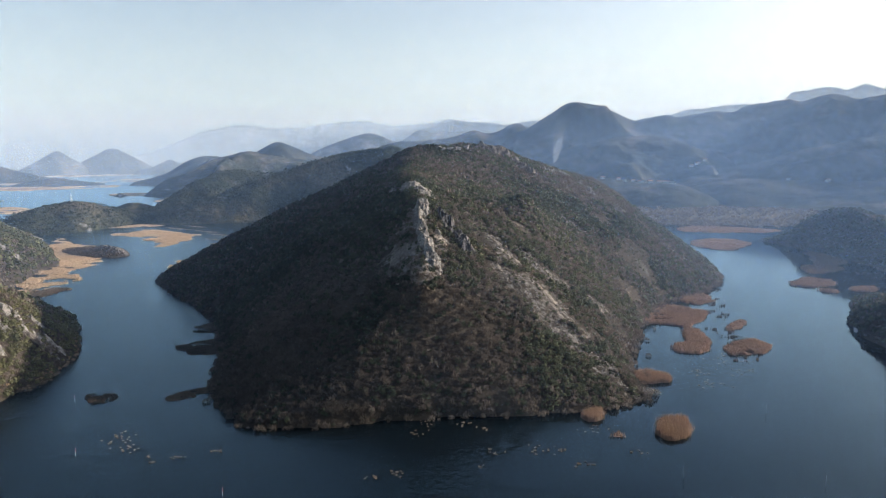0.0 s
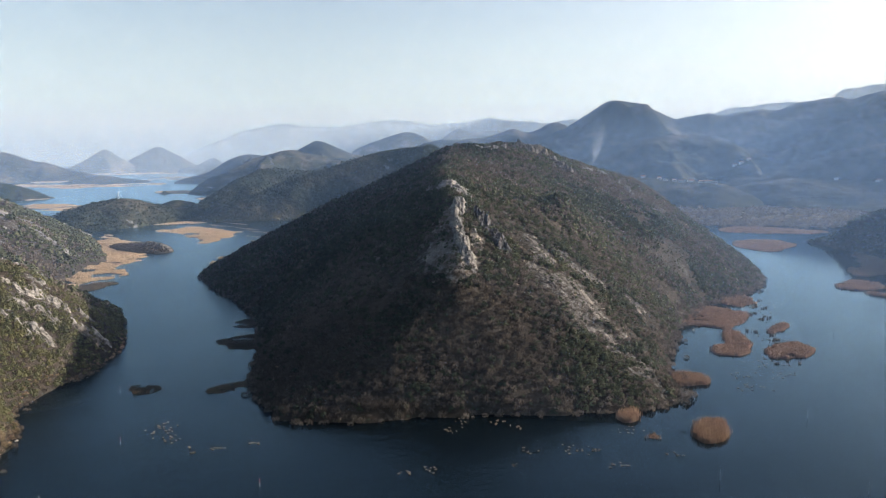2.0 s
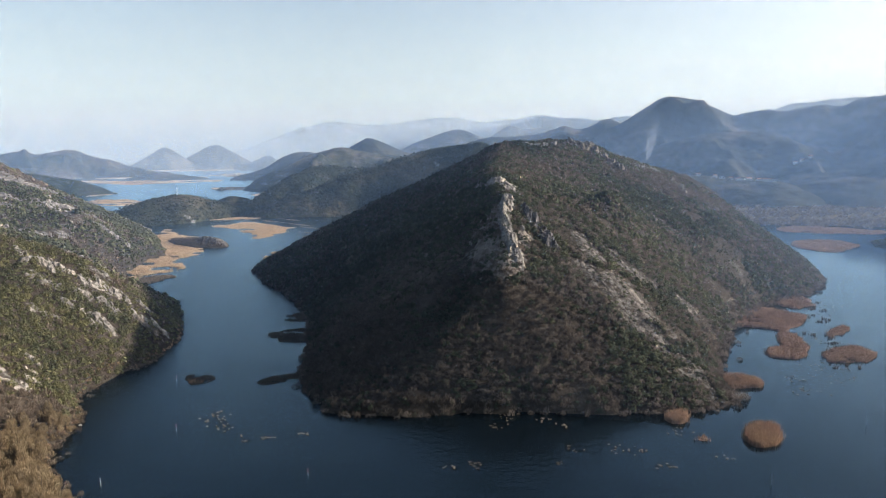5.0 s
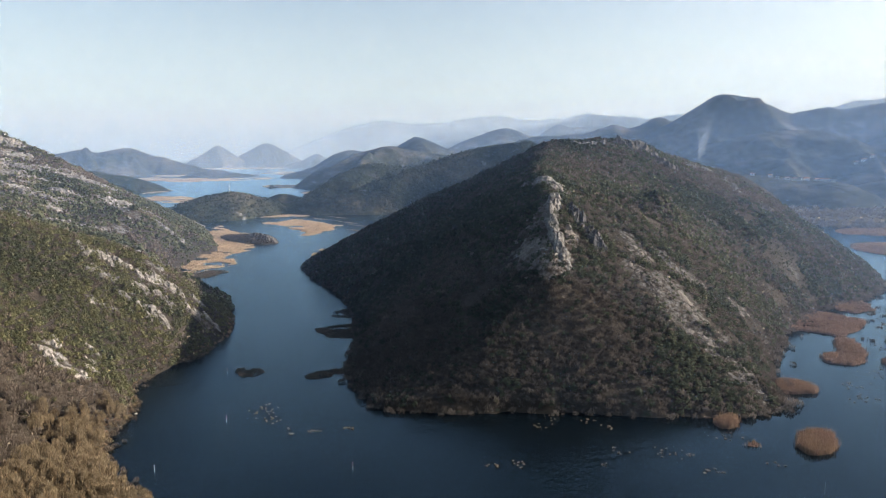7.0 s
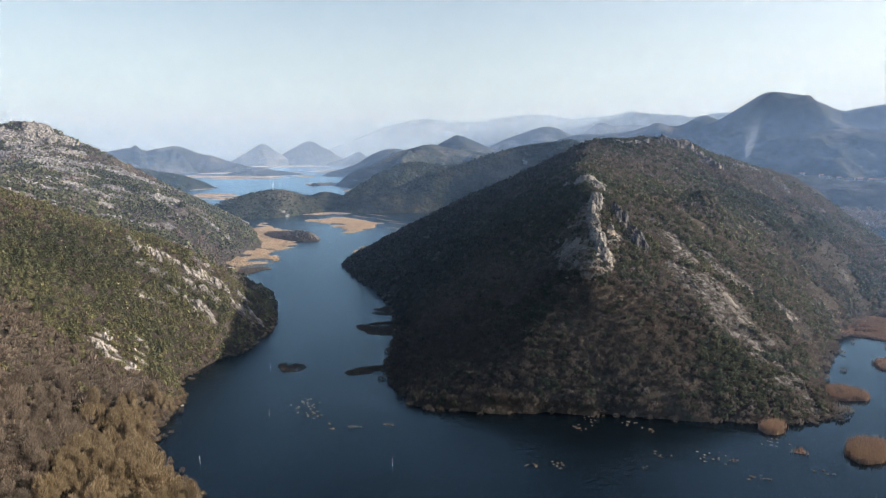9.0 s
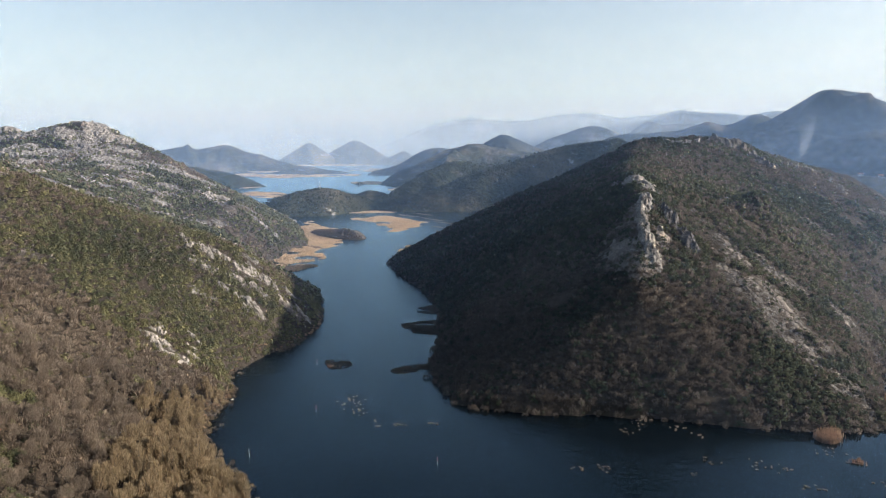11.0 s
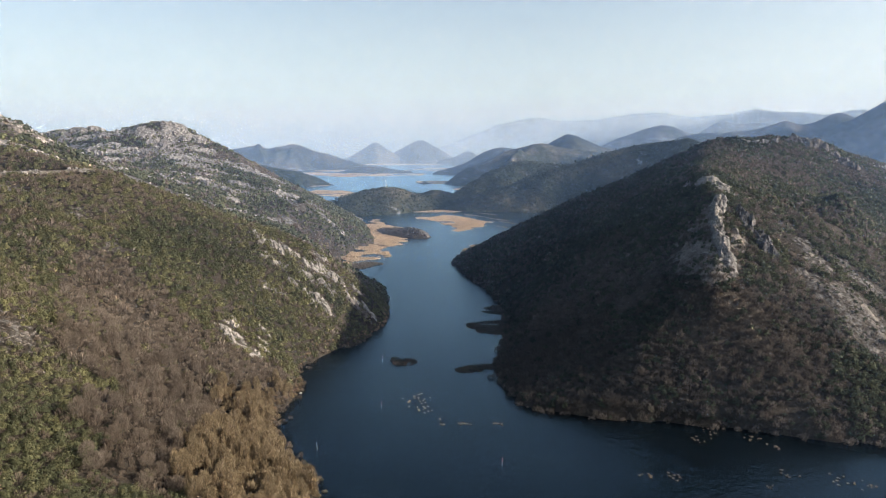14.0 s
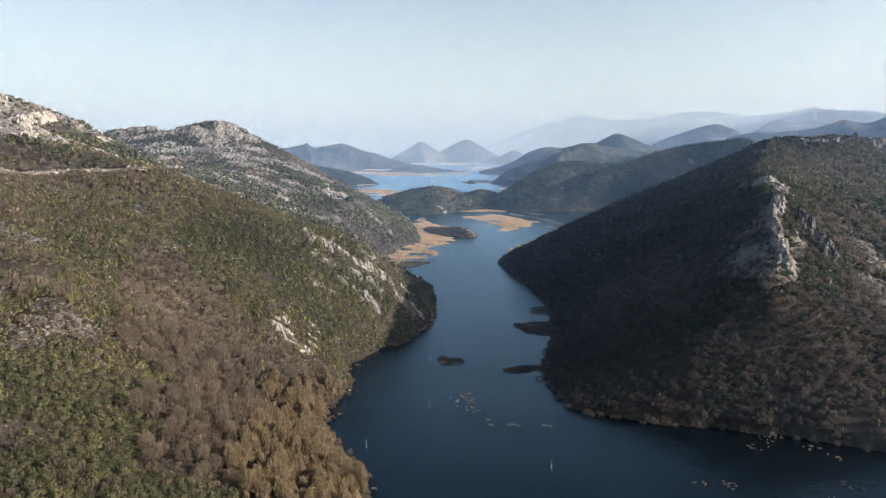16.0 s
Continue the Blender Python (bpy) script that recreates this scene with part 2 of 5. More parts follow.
def smooth_line(points, step, closed=False):
    """A Catmull-Rom line through points of any dimension, resampled."""
    p = np.array(points, float)
    p = np.vstack([p[-1], p, p[0], p[1]]) if closed else np.vstack([2 * p[0] - p[1], p, 2 * p[-1] - p[-2]])
    out = []
    for a, b, c, d in zip(p, p[1:], p[2:], p[3:]):
        n = max(2, int(np.linalg.norm((c - b)[:2]) / step))
        t = (np.arange(n) / n)[:, None]
        out.append(0.5 * (2 * b + (c - a) * t + (2 * a - 5 * b + 4 * c - d) * t**2 + (3 * b - a - 3 * c + d) * t**3))
    if not closed:
        out.append(p[-2:-1])
    return np.vstack(out)


def inside(poly, x, y):
    hit = np.zeros(x.shape, bool)
    for (x0, y0), (x1, y1) in zip(poly, np.roll(poly, -1, 0)):
        if y0 != y1:
            hit ^= ((y0 > y) != (y1 > y)) & (x < (x1 - x0) * (y - y0) / (y1 - y0) + x0)
    return hit


class Land:
    """A hill over a shore line: heights spread from its ridges and spot heights down to the water."""

    def __init__(self, shore, ridges, spots=(), res=4.0, power=0.8, rough=1.0, seed=1, shore_noise=3.0):
        line = smooth_line(shore, 6.0, True)
        line = line + shore_noise * np.stack([fbm(line[:, 0], line[:, 1], 30, 3, seed), fbm(line[:, 0], line[:, 1], 30, 3, seed + 9)], 1)
        self.shore, self.res = line, res
        lo, hi = line.min(0) - 3 * res, line.max(0) + 3 * res
        self.lo = lo
        nx, ny = np.ceil((hi - lo) / (res * 4)).astype(int) * 4 + 1
        pins = [smooth_line(r, res * 0.7) for r in ridges] + ([np.array(spots, float)] if len(spots) else [])
        pins = np.vstack(pins)
        w = None
        for k in (4, 2, 1):
            x, y = np.meshgrid(lo[0] + res * k * np.arange((nx - 1) // k + 1), lo[1] + res * k * np.arange((ny - 1) // k + 1), indexing="ij")
            land = inside(line, x, y)
            fixed = np.where(land, np.nan, 0.0)
            i = ((pins[:, :2] - lo) / (res * k)).round().astype(int)
            ok = (i >= 0).all(1) & (i < np.array(x.shape)).all(1)
            total, count = np.zeros(x.shape), np.zeros(x.shape)
            np.add.at(total, (i[ok, 0], i[ok, 1]), np.maximum(pins[ok, 2], 0.5) ** (1 / power))
            np.add.at(count, (i[ok, 0], i[ok, 1]), 1)
            fixed = np.where(land & (count > 0), total / np.maximum(count, 1), fixed)
            free = np.isnan(fixed)
            if w is None:
                w = np.where(free, np.nanmean(fixed), fixed)
            else:
                up = np.repeat(np.repeat(w, 2, 0), 2, 1)[: x.shape[0], : x.shape[1]]
                w = np.where(free, up, fixed)
            for _ in range(260 if k > 1 else 160):
                mean = w.copy()
                mean[1:-1, 1:-1] = (w[:-2, 1:-1] + w[2:, 1:-1] + w[1:-1, :-2] + w[1:-1, 2:]) / 4
                w = np.where(free, w + 1.0 * (mean - w), w)
        z = np.maximum(w, 0) ** power
        for _ in range(2):
            s = z.copy()
            s[1:-1, 1:-1] = (z[1:-1, 1:-1] * 2 + z[:-2, 1:-1] + z[2:, 1:-1] + z[1:-1, :-2] + z[1:-1, 2:]) / 6
            z = np.where(land, s, z)
        z = z + rough * np.clip(z / 20, 0, 1) * (3.0 * fbm(x, y, 60, 5, seed) + 1.2 * fbm(x, y, 14, 3, seed + 5, True))
        self.x, self.y, self.land = x, y, land
        self.z = np.where(land, np.maximum(z, 0.4), -2.5)

    def height(self, x, y):
        u, v = (np.asarray(x) - self.lo[0]) / self.res, (np.asarray(y) - self.lo[1]) / self.res
        i, j = np.clip(np.floor(u).astype(int), 0, self.z.shape[0] - 2), np.clip(np.floor(v).astype(int), 0, self.z.shape[1] - 2)
        a, b = u - i, v - j
        z = self.z
        return (z[i, j] * (1 - a) + z[i + 1, j] * a) * (1 - b) + (z[i, j + 1] * (1 - a) + z[i + 1, j + 1] * a) * b

    def slope(self, x, y):
        e = self.res
        return np.hypot(self.height(x + e, y) - self.height(x - e, y), self.height(x, y + e) - self.height(x, y - e)) / (2 * e)

    def mesh(self, name, mat, rock=None):
        """The land as a mesh; rock(x, y, z) says from 0 to 1 how bare and stony a place is."""
        rock = np.zeros(self.x.shape) if rock is None else rock(self.x, self.y, self.z)
        return grid_mesh(name, self.x, self.y, self.z, mat, self.z > -2, rock)


def mesh_object(name, verts, faces, mat, smooth=False, parent=None):
    me = bpy.data.meshes.new(name)
    verts, faces = np.asarray(verts, np.float32), np.asarray(faces, np.int32)
    k = faces.shape[1]
    me.vertices.add(len(verts))
    me.vertices.foreach_set("co", verts.ravel())
    me.loops.add(faces.size)
    me.loops.foreach_set("vertex_index", faces.ravel())
    me.polygons.add(len(faces))
    me.polygons.foreach_set("loop_start", np.arange(len(faces), dtype=np.int32) * k)
    me.polygons.foreach_set("loop_total", np.full(len(faces), k, np.int32))
    me.polygons.foreach_set("use_smooth", np.full(len(faces), smooth))
    me.materials.append(mat)
    me.update(calc_edges=True)
    ob = new(name, me)
    if parent:
        ob.parent = parent
    return ob


def grid_mesh(name, x, y, z, mat, keep=None, rock=None):
    nx, ny = x.shape
    n = np.arange(nx * ny).reshape(nx, ny)
    f = np.stack([n[:-1, :-1], n[1:, :-1], n[1:, 1:], n[:-1, 1:]], -1).reshape(-1, 4)
    if keep is not None:
        f = f[keep.ravel()[f].any(1)]
    used, f = np.unique(f, return_inverse=True)
    v = np.stack([x, y, z], -1).reshape(-1, 3)[used]
    ob = mesh_object(name, v, f.reshape(-1, 4), mat, True)
    if rock is not None:
        ob.data.attributes.new("rock", "FLOAT", "POINT").data.foreach_set("value", rock.ravel()[used].astype(np.float32))
    return ob


def blobs(x, y, places):
    """How deep in any of some round patches (x, y, radius) a place lies: 1 at a centre, 0 at an edge and beyond."""
    best = np.zeros(x.shape)
    for px, py, r in places:
        best = np.maximum(best, 1 - np.hypot(x - px, y - py) / r)
    return best


def ridge_hill(name, ridge, front, back, mat, label, category="hill", seed=0, relief=0.25, res=14.0, power=1.0, fall=None):
    """A hill range under a ridge line, falling to the lake on both sides in spurs and gullies."""
    ridge = [tuple(q) for q in ridge]
    ends = []
    for a, b in ((ridge[0], ridge[1]), (ridge[-1], ridge[-2])):
        step = max(30.0, 1.6 * a[2]) / max(1.0, math.hypot(a[0] - b[0], a[1] - b[1]))
        ends.append((a[0] + (a[0] - b[0]) * step, a[1] + (a[1] - b[1]) * step, -6.0))
    line = smooth_line([ends[0], *ridge, ends[1]], res)
    line[:, 2] = np.maximum(line[:, 2], -6)
    along = np.r_[0, np.cumsum(np.hypot(*np.diff(line[:, :2], axis=0).T))]
    across = -line[:, :2] / np.linalg.norm(line[:, :2], axis=1)[:, None]
    if fall:
        across = np.tile(np.array(fall), (len(line), 1))
    m_f, m_b = max(8, int(front / res)), max(4, int(back / res / 2))
    v = np.r_[np.linspace(-1, 0, m_b, endpoint=False), np.linspace(0, 1, m_f)]
    part = np.clip(line[:, 2] / max(line[:, 2].max(), 1), 0.08, 1)[:, None] ** 0.75
    reach = np.where(v > 0, v * front, v * back)[None] * part
    x = line[:, 0, None] + across[:, 0, None] * reach
    y = line[:, 1, None] + across[:, 1, None] * reach
    top = line[:, 2, None] + 0.03 * line[:, 2, None] * fbm(along, along * 0, 120, 5, seed)[:, None] + min(2.2, 0.16 * res) * fbm(along, along * 0, 24, 3, seed + 1)[:, None]
    q = np.abs(v)[None, :]
    spur = fbm(x, y, 0.42 * front, 6, seed + 3, True)
    z = top * (1 - q) ** (power + 0.5 * q)
    z = z + top * relief * 1.7 * spur * np.sin(np.pi * q) * (0.4 + 0.6 * q) + 0.05 * top * fbm(x, y, 0.12 * front + 20, 5, seed + 7, True) * np.clip(q * 12, 0, 1) * (1 - q)
    z = np.where(q > 0.985, -8, z)
    ob = grid_mesh(name, x, y, z, mat)
    return tagged(ob, label, category, kind="structure")


# ---- the lake ----
n_ring = 160
ang = np.linspace(0, 2 * np.pi, n_ring, endpoint=False)
disc = np.vstack([[[0, 0, 0]], np.stack([4950 * np.sin(ang), 4950 * np.cos(ang), 0 * ang], 1)])
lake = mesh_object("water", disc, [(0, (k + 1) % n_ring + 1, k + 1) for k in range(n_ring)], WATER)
tagged(lake, "dark blue-green lake water with a light ripple", "lake", kind="structure")
bed = mesh_object("ground", disc * (1.0, 1.0, 0) + (0, 0, -9), [(0, (k + 1) % n_ring + 1, k + 1) for k in range(n_ring)], SOIL)
tagged(bed, "muddy brown lake bed below the water", "lake bed", kind="structure")

# ---- the near hills ----
# Bare stony ground, where little grows.
MAIN_STONY = [(15, 418, 5), (22, 411, 6), (30, 400, 8), (34, 390, 9), (36, 381, 10), (48, 396, 7), (30, 366, 9), (37, 357, 10), (56, 388, 9), (50, 366, 12), (43, 355, 10), (62, 388, 7), (69, 391, 6), (56, 362, 11), (59, 354, 10), (48, 348, 8), (53, 343, 9), (59, 341, 8), (64, 337, 8), (73, 347, 6), (88, 396, 7), (94, 399, 6),
              (66, 327, 6), (75, 326, 6), (79, 321, 6), (72, 315, 5), (79, 314, 6), (82, 308, 5), (82, 301, 4), (152, 522, 8), (154, 618, 8), (93, 517, 9), (100, 512, 7),
              (-12, 393, 8), (-11, 376, 9), (-8, 360, 8), (-4, 348, 8), (-20, 440, 11), (-28, 360, 8), (48, 634, 10), (68, 612, 9), (0, 370, 6)]
LEFT_STONY = [(-223, 140, 13), (-216, 146, 9), (-222, 128, 9), (-304, 177, 12), (-292, 179, 10), (-343, 236, 10), (-305, 242, 9), (-275, 235, 9), (-251, 141, 9), (-212, 241, 6), (-206, 240, 6), (-202, 245, 6),
              (-253, 334, 7), (-250, 342, 7), (-243, 359, 8), (-238, 340, 7), (-233, 346, 6), (-228, 351, 6), (-230, 334, 6), (-219, 357, 7), (-218, 369, 6), (-212, 352, 6), (-216, 327, 5),
              (-495, 300, 22), (-470, 288, 14), (-485, 325, 20), (-445, 285, 10), (-490, 345, 14)]


def far_rock(x, y, z):
    """Bare limestone on the upper far slopes, in broken bands."""
    n = fbm(x + 0.4 * z, y + 0.6 * z, 60, 5, 61, True)
    return np.clip(1.8 * (n - 0.24 + 0.3 * np.clip((z - 60) / 70, 0, 1)), 0, 1) * (np.hypot(x, y) > 500)


MAIN_SHORE = [(-250, 603), (-222, 555), (-182, 501), (-157, 460), (-138, 420), (-122, 373), (-115, 343), (-109, 317), (-100, 295), (-89, 279), (-77, 270), (-42, 271),
              (-20, 277), (27, 283), (67, 289), (83, 295), (89, 306), (93, 332), (99, 360), (112, 406), (127, 440), (150, 488), (176, 519), (210, 551), (238, 594),
              (258, 663), (262, 717), (250, 800), (200, 900), (60, 960), (-100, 940), (-220, 860), (-262, 760), (-261, 690), (-258, 640)]
MAIN_FRONT = [(-35, 280, 8), (-39, 293, 17), (-29, 317, 34), (-10, 335, 54), (-12, 370, 70), (-14, 397, 81), (-19, 437, 89), (-27, 519, 99), (-21, 600, 115)]
MAIN_LEFT = [(-245, 600, 3), (-222, 590, 18), (-185, 592, 37), (-147, 600, 58), (-129, 604, 67), (-101, 612, 79), (-71, 616, 94), (-51, 618, 104), (-36, 614, 112), (-21, 610, 116), (-2, 615, 118), (45, 648, 118)]
MAIN_RIGHT = [(45, 648, 118), (61, 652, 115), (78, 665, 105), (110, 681, 97), (147, 684, 88), (168, 679, 75), (189, 674, 56), (213, 677, 39), (242, 689, 18)]
MAIN_SPOTS = [(53, 460, 92), (11, 368, 58), (44, 360, 47), (56, 339, 22), (82, 322, 10), (128, 530, 55), (49, 400, 52), (30, 325, 25)]
main_hill = Land(MAIN_SHORE, [MAIN_FRONT, MAIN_LEFT, MAIN_RIGHT], MAIN_SPOTS, 4.0, 0.85, 1.0, 3, 2.5)
tagged(main_hill.mesh("peninsula_hill", SOIL, lambda x, y, z: np.clip(1.0 * blobs(x, y, MAIN_STONY), 0, 0.28)), "steep scrub-covered peninsula hill with pale rock ribs", "hill", kind="structure")

LEFT_SHORE = [(-60, 60), (-92, 120), (-117, 167), (-125, 177), (-133, 182), (-145, 191), (-159, 201), (-170, 215), (-176, 226), (-180, 244), (-196, 269), (-204, 295),
              (-202, 312), (-197, 332), (-202, 369), (-218, 405), (-251, 462), (-292, 497), (-335, 530), (-362, 580), (-382, 650), (-392, 700), (-440, 775), (-510, 880),
              (-560, 930), (-800, 980), (-1100, 950), (-1250, 600), (-1200, 100), (-900, -160), (-500, -220), (-150, -120)]
LEFT_BACK = [(-1000, 640, 118), (-878, 662, 125), (-844, 672, 131), (-806, 687, 135), (-777, 690, 125), (-740, 686, 135), (-697, 715, 141), (-669, 727, 125), (-635, 744, 105), (-589, 768, 76), (-561, 782, 57), (-527, 799, 38), (-495, 819, 20)]
LEFT_NEAR = [(-560, 40, 170), (-520, 140, 165), (-510, 234, 156), (-515, 268, 152), (-516, 306, 145), (-524, 331, 142), (-526, 364, 132), (-528, 395, 119), (-545, 430, 100), (-640, 540, 85), (-740, 640, 115)]
LEFT_SPUR = [(-505, 300, 138), (-460, 285, 122), (-400, 270, 108), (-341, 277, 97), (-327, 285, 94), (-314, 292, 86), (-299, 299, 79), (-285, 306, 72), (-273, 317, 66), (-266, 335, 59), (-258, 353, 53), (-250, 366, 47), (-232, 371, 30)]
LEFT_SPOTS = [(-375, 254, 95), (-215, 144, 46), (-232, 148, 66), (-269, 237, 61), (-195, 194, 15), (-150, 104, 28), (-287, 216, 67), (-263, 214, 51), (-218, 191, 27),
              (-187, 182, 18), (-202, 247, 15), (-214, 247, 25), (-171, 187, 6), (-134, 149, 10), (-392, 227, 93), (-310, 400, 34), (-360, 470, 42), (-420, 400, 60), (-416, 600, 60), (-500, 620, 80)]
left_hill = Land(LEFT_SHORE, [LEFT_BACK, LEFT_NEAR, LEFT_SPUR], LEFT_SPOTS, 5.0, 0.85, 1.0, 11, 2.0)
tagged(left_hill.mesh("lakeside_hill", SOIL, lambda x, y, z: np.maximum(np.clip(0.9 * blobs(x, y, LEFT_STONY), 0, 0.26), 0.5 * far_rock(x, y, z))), "sunlit lakeside hill of green scrub, bare woods and limestone", "hill", kind="structure")

road_line = smooth_line([(-402, 214), (-372, 222), (-367, 229), (-364, 246), (-355, 261), (-343, 272), (-335, 277)], 1.0)

RIGHT_SHORE = [(415, 886), (408, 820), (413, 772), (418, 713), (415, 660), (400, 600), (420, 540), (560, 520), (700, 640), (680, 820), (540, 900)]
RIGHT_TOP = [(425, 850, 6), (425, 820, 30), (430, 790, 46), (440, 765, 52), (445, 745, 50), (440, 710, 40), (445, 680, 37), (455, 640, 36), (480, 580, 35), (560, 560, 30)]
right_hill = Land(RIGHT_SHORE, [RIGHT_TOP], (), 5.0, 0.85, 0.6, 21, 3.0)
tagged(right_hill.mesh("rounded_hill", SOIL), "low rounded wooded hill on the far bank", "hill", kind="structure")

POINT_SHORE = [(312, 517), (286, 479), (262, 437), (250, 400), (252, 380), (262, 340), (300, 280), (420, 260), (520, 340), (460, 480), (380, 530)]
POINT_TOP = [(275, 420, 20), (285, 405, 30), (300, 380, 42), (340, 350, 60), (420, 360, 70)]
point_hill = Land(POINT_SHORE, [POINT_TOP], (), 4.0, 0.85, 0.6, 31, 2.0)
tagged(point_hill.mesh("wooded_point", SOIL), "shaded wooded point reaching into the lake", "hill", kind="structure")

# ---- hills and mountains round the lake ----
WOODED = ridge_hill("wooded_ridge", [(-530, 1200, 4), (-513, 1245, 17), (-495, 1290, 37), (-476, 1329, 54), (-455, 1367, 69), (-437, 1396, 78), (-409, 1416, 79), (-380, 1436, 75), (-333, 1459, 65)],
           190, 300, FOREST, "sunlit green spur of scrub above the reed beds", "hill", 40, 0.22, 6, 0.9, (-0.1, -1.0))
SHADED = ridge_hill("wooded_ridge", [(-510, 1115, 4), (-485, 1125, 13), (-452, 1134, 21), (-402, 1143, 36), (-362, 1167, 50), (-320, 1190, 66), (-277, 1212, 82), (-241, 1230, 94), (-209, 1246, 105), (-181, 1262, 113), (-146, 1266, 118), (-109, 1258, 120), (-63, 1246, 113)],
           165, 260, FOREST, "steep shaded ridge of dark scrub behind the channel", "hill", 47, 0.13, 6, 0.95, (-0.62, -0.78))
KNOLL = ridge_hill("low_knoll", [(-611, 971, 21), (-597, 991, 29), (-574, 1027, 37), (-549, 1063, 40), (-532, 1094, 31), (-504, 1129, 16)],
           70, 120, FOREST, "low scrub-covered knoll on the lake shore", "hill", 53, 0.15, 6, 0.7)
ridge_hill("low_knoll", [(-620, 1251, 9), (-589, 1266, 18), (-569, 1275, 24), (-538, 1289, 17)],
           60, 90, FOREST, "small scrubby knoll behind the reeds", "hill", 66, 0.15, 6, 0.7)
ridge_hill("lakeside_ridge", [(-817, 1876, -8), (-775, 1948, 37), (-727, 1987, 57), (-674, 2090, 97), (-598, 2165, 120), (-555, 2207, 111), (-461, 2269, 94), (-348, 2319, 82), (-183, 2338, 75)],
           420, 500, FOREST, "hazy lakeside ridge with scrub and bare slopes", "hill", 79, 0.5, 9, 1.0)
ridge_hill("conical_hill", [(-735, 2593, 90), (-696, 2604, 115), (-647, 2617, 143), (-608, 2626, 155), (-562, 2657, 139), (-497, 2700, 108), (-407, 2715, 83)],
           450, 500, FAR_FOREST, "hazy blue conical hill", "hill", 92, 0.45, 9, 1.0)
ridge_hill("lakeside_ridge", [(-1125, 2560, 11), (-1051, 2645, 38), (-984, 2724, 87), (-936, 2793, 106), (-869, 2815, 97), (-781, 2840, 70)],
           380, 400, FAR_FOREST, "hazy brownish ridge ending in the lake", "hill", 105, 0.45, 9, 1.0)
ridge_hill("conical_mountain", [(-2320, 3852, 32), (-2236, 3902, 86), (-2164, 3942, 132), (-2100, 3976, 94), (-2020, 4017, 33)],
           140, 300, FAINT, "pale hazy cone-shaped mountain beyond the lake", "mountain", 118, 0.25, 9, 0.9)
ridge_hill("conical_mountain", [(-2124, 4020, 39), (-2026, 4070, 101), (-1928, 4117, 148), (-1845, 4155, 109), (-1727, 4205, 34)],
           150, 300, FAINT, "pale hazy cone-shaped mountain beyond the lake", "mountain", 131, 0.25, 9, 0.9)
ridge_hill("rocky_islet", [(-1711, 3941, 24), (-1632, 3974, 45), (-1560, 4003, 83), (-1521, 4018, 69), (-1482, 4032, 36)],
           60, 120, FAINT, "small pale rocky islet in the haze", "island", 144, 0.35, 7, 0.8)
ridge_hill("far_ridge", [(-2367, 2369, 74), (-2259, 2471, 85), (-2145, 2571, 93), (-2064, 2636, 111), (-2041, 2691, 96), (-1968, 2794, 115), (-1890, 2847, 85), (-1823, 2867, 70), (-1766, 2902, 48), (-1650, 2946, 14)],
           260, 400, FAR_FOREST, "hazy blue rocky ridge across the lake", "hill", 157, 0.55, 9, 1.0)
ridge_hill("low_spit", [(-1306, 1512, 66), (-1235, 1571, 58), (-1185, 1608, 47), (-1134, 1644, 35), (-1094, 1671, 18), (-1070, 1686, 3)],
           70, 300, FOREST, "low dark wooded spit on the lake", "hill", 170, 0.3, 8, 0.8)
ridge_hill("rocky_islet", [(-1545, 2510, 5), (-1492, 2541, 17), (-1430, 2577, 29), (-1367, 2610, 17), (-1291, 2649, 6)],
           40, 100, FAR_FOREST, "low dark island with scrub", "island", 183, 0.3, 7, 0.8)
ridge_hill("rocky_islet", [(-872, 1863, 3), (-864, 1866, 10), (-857, 1869, 5)],
           9, 14, FOREST, "tiny rocky islet among the reeds", "island", 196, 0.15, 3, 0.7)
ridge_hill("far_ridge", [(-658, 3438, 103), (-508, 3463, 171), (-371, 3480, 209), (-261, 3490, 179), (-150, 3497, 140)],
           600, 400, FAINT, "pale blue hazy mountain", "hill", 209, 0.2, 20, 1.0)
ridge_hill("far_ridge", [(-247, 3692, 160), (-181, 3696, 200), (-113, 3698, 241), (-54, 3700, 220), (49, 3700, 223), (168, 3696, 190)],
           600, 400, FAINT, "pale blue hazy peak", "hill", 222, 0.2, 20, 1.0)
ridge_hill("far_ridge", [(-309, 2682, 100), (-183, 2744, 155), (-7, 2800, 167), (84, 2849, 192), (129, 2847, 206), (197, 2843, 192), (292, 2885, 229), (349, 2879, 210), (451, 2865, 182)],
           700, 400, FAR_FOREST, "hazy blue wooded ridge", "hill", 235, 0.36, 13, 1.0)
ridge_hill("broad_mountain", [(216, 2792, 159), (326, 2781, 207), (412, 2769, 256), (487, 2757, 301), (560, 2743, 300), (623, 2730, 286), (719, 2758, 244), (821, 2729, 210), (941, 2690, 166)],
           900, 500, FAR_FOREST, "broad blue-grey wooded mountain in haze", "mountain", 248, 0.45, 13, 1.1)
ridge_hill("mountain_range", [(692, 2919, 201), (757, 2903, 237), (863, 2873, 260), (904, 2860, 266), (946, 2847, 252), (1026, 2819, 268), (1075, 2801, 276), (1142, 2774, 269), (1215, 2743, 295), (1281, 2657, 310), (1310, 2587, 294), (1365, 2502, 311), (1415, 2416, 291), (1428, 2291, 294), (1474, 2141, 278), (1574, 1942, 216)],
           1000, 500, FAR_FOREST, "long blue-grey wooded mountain range in haze", "mountain", 261, 0.45, 13, 1.1)
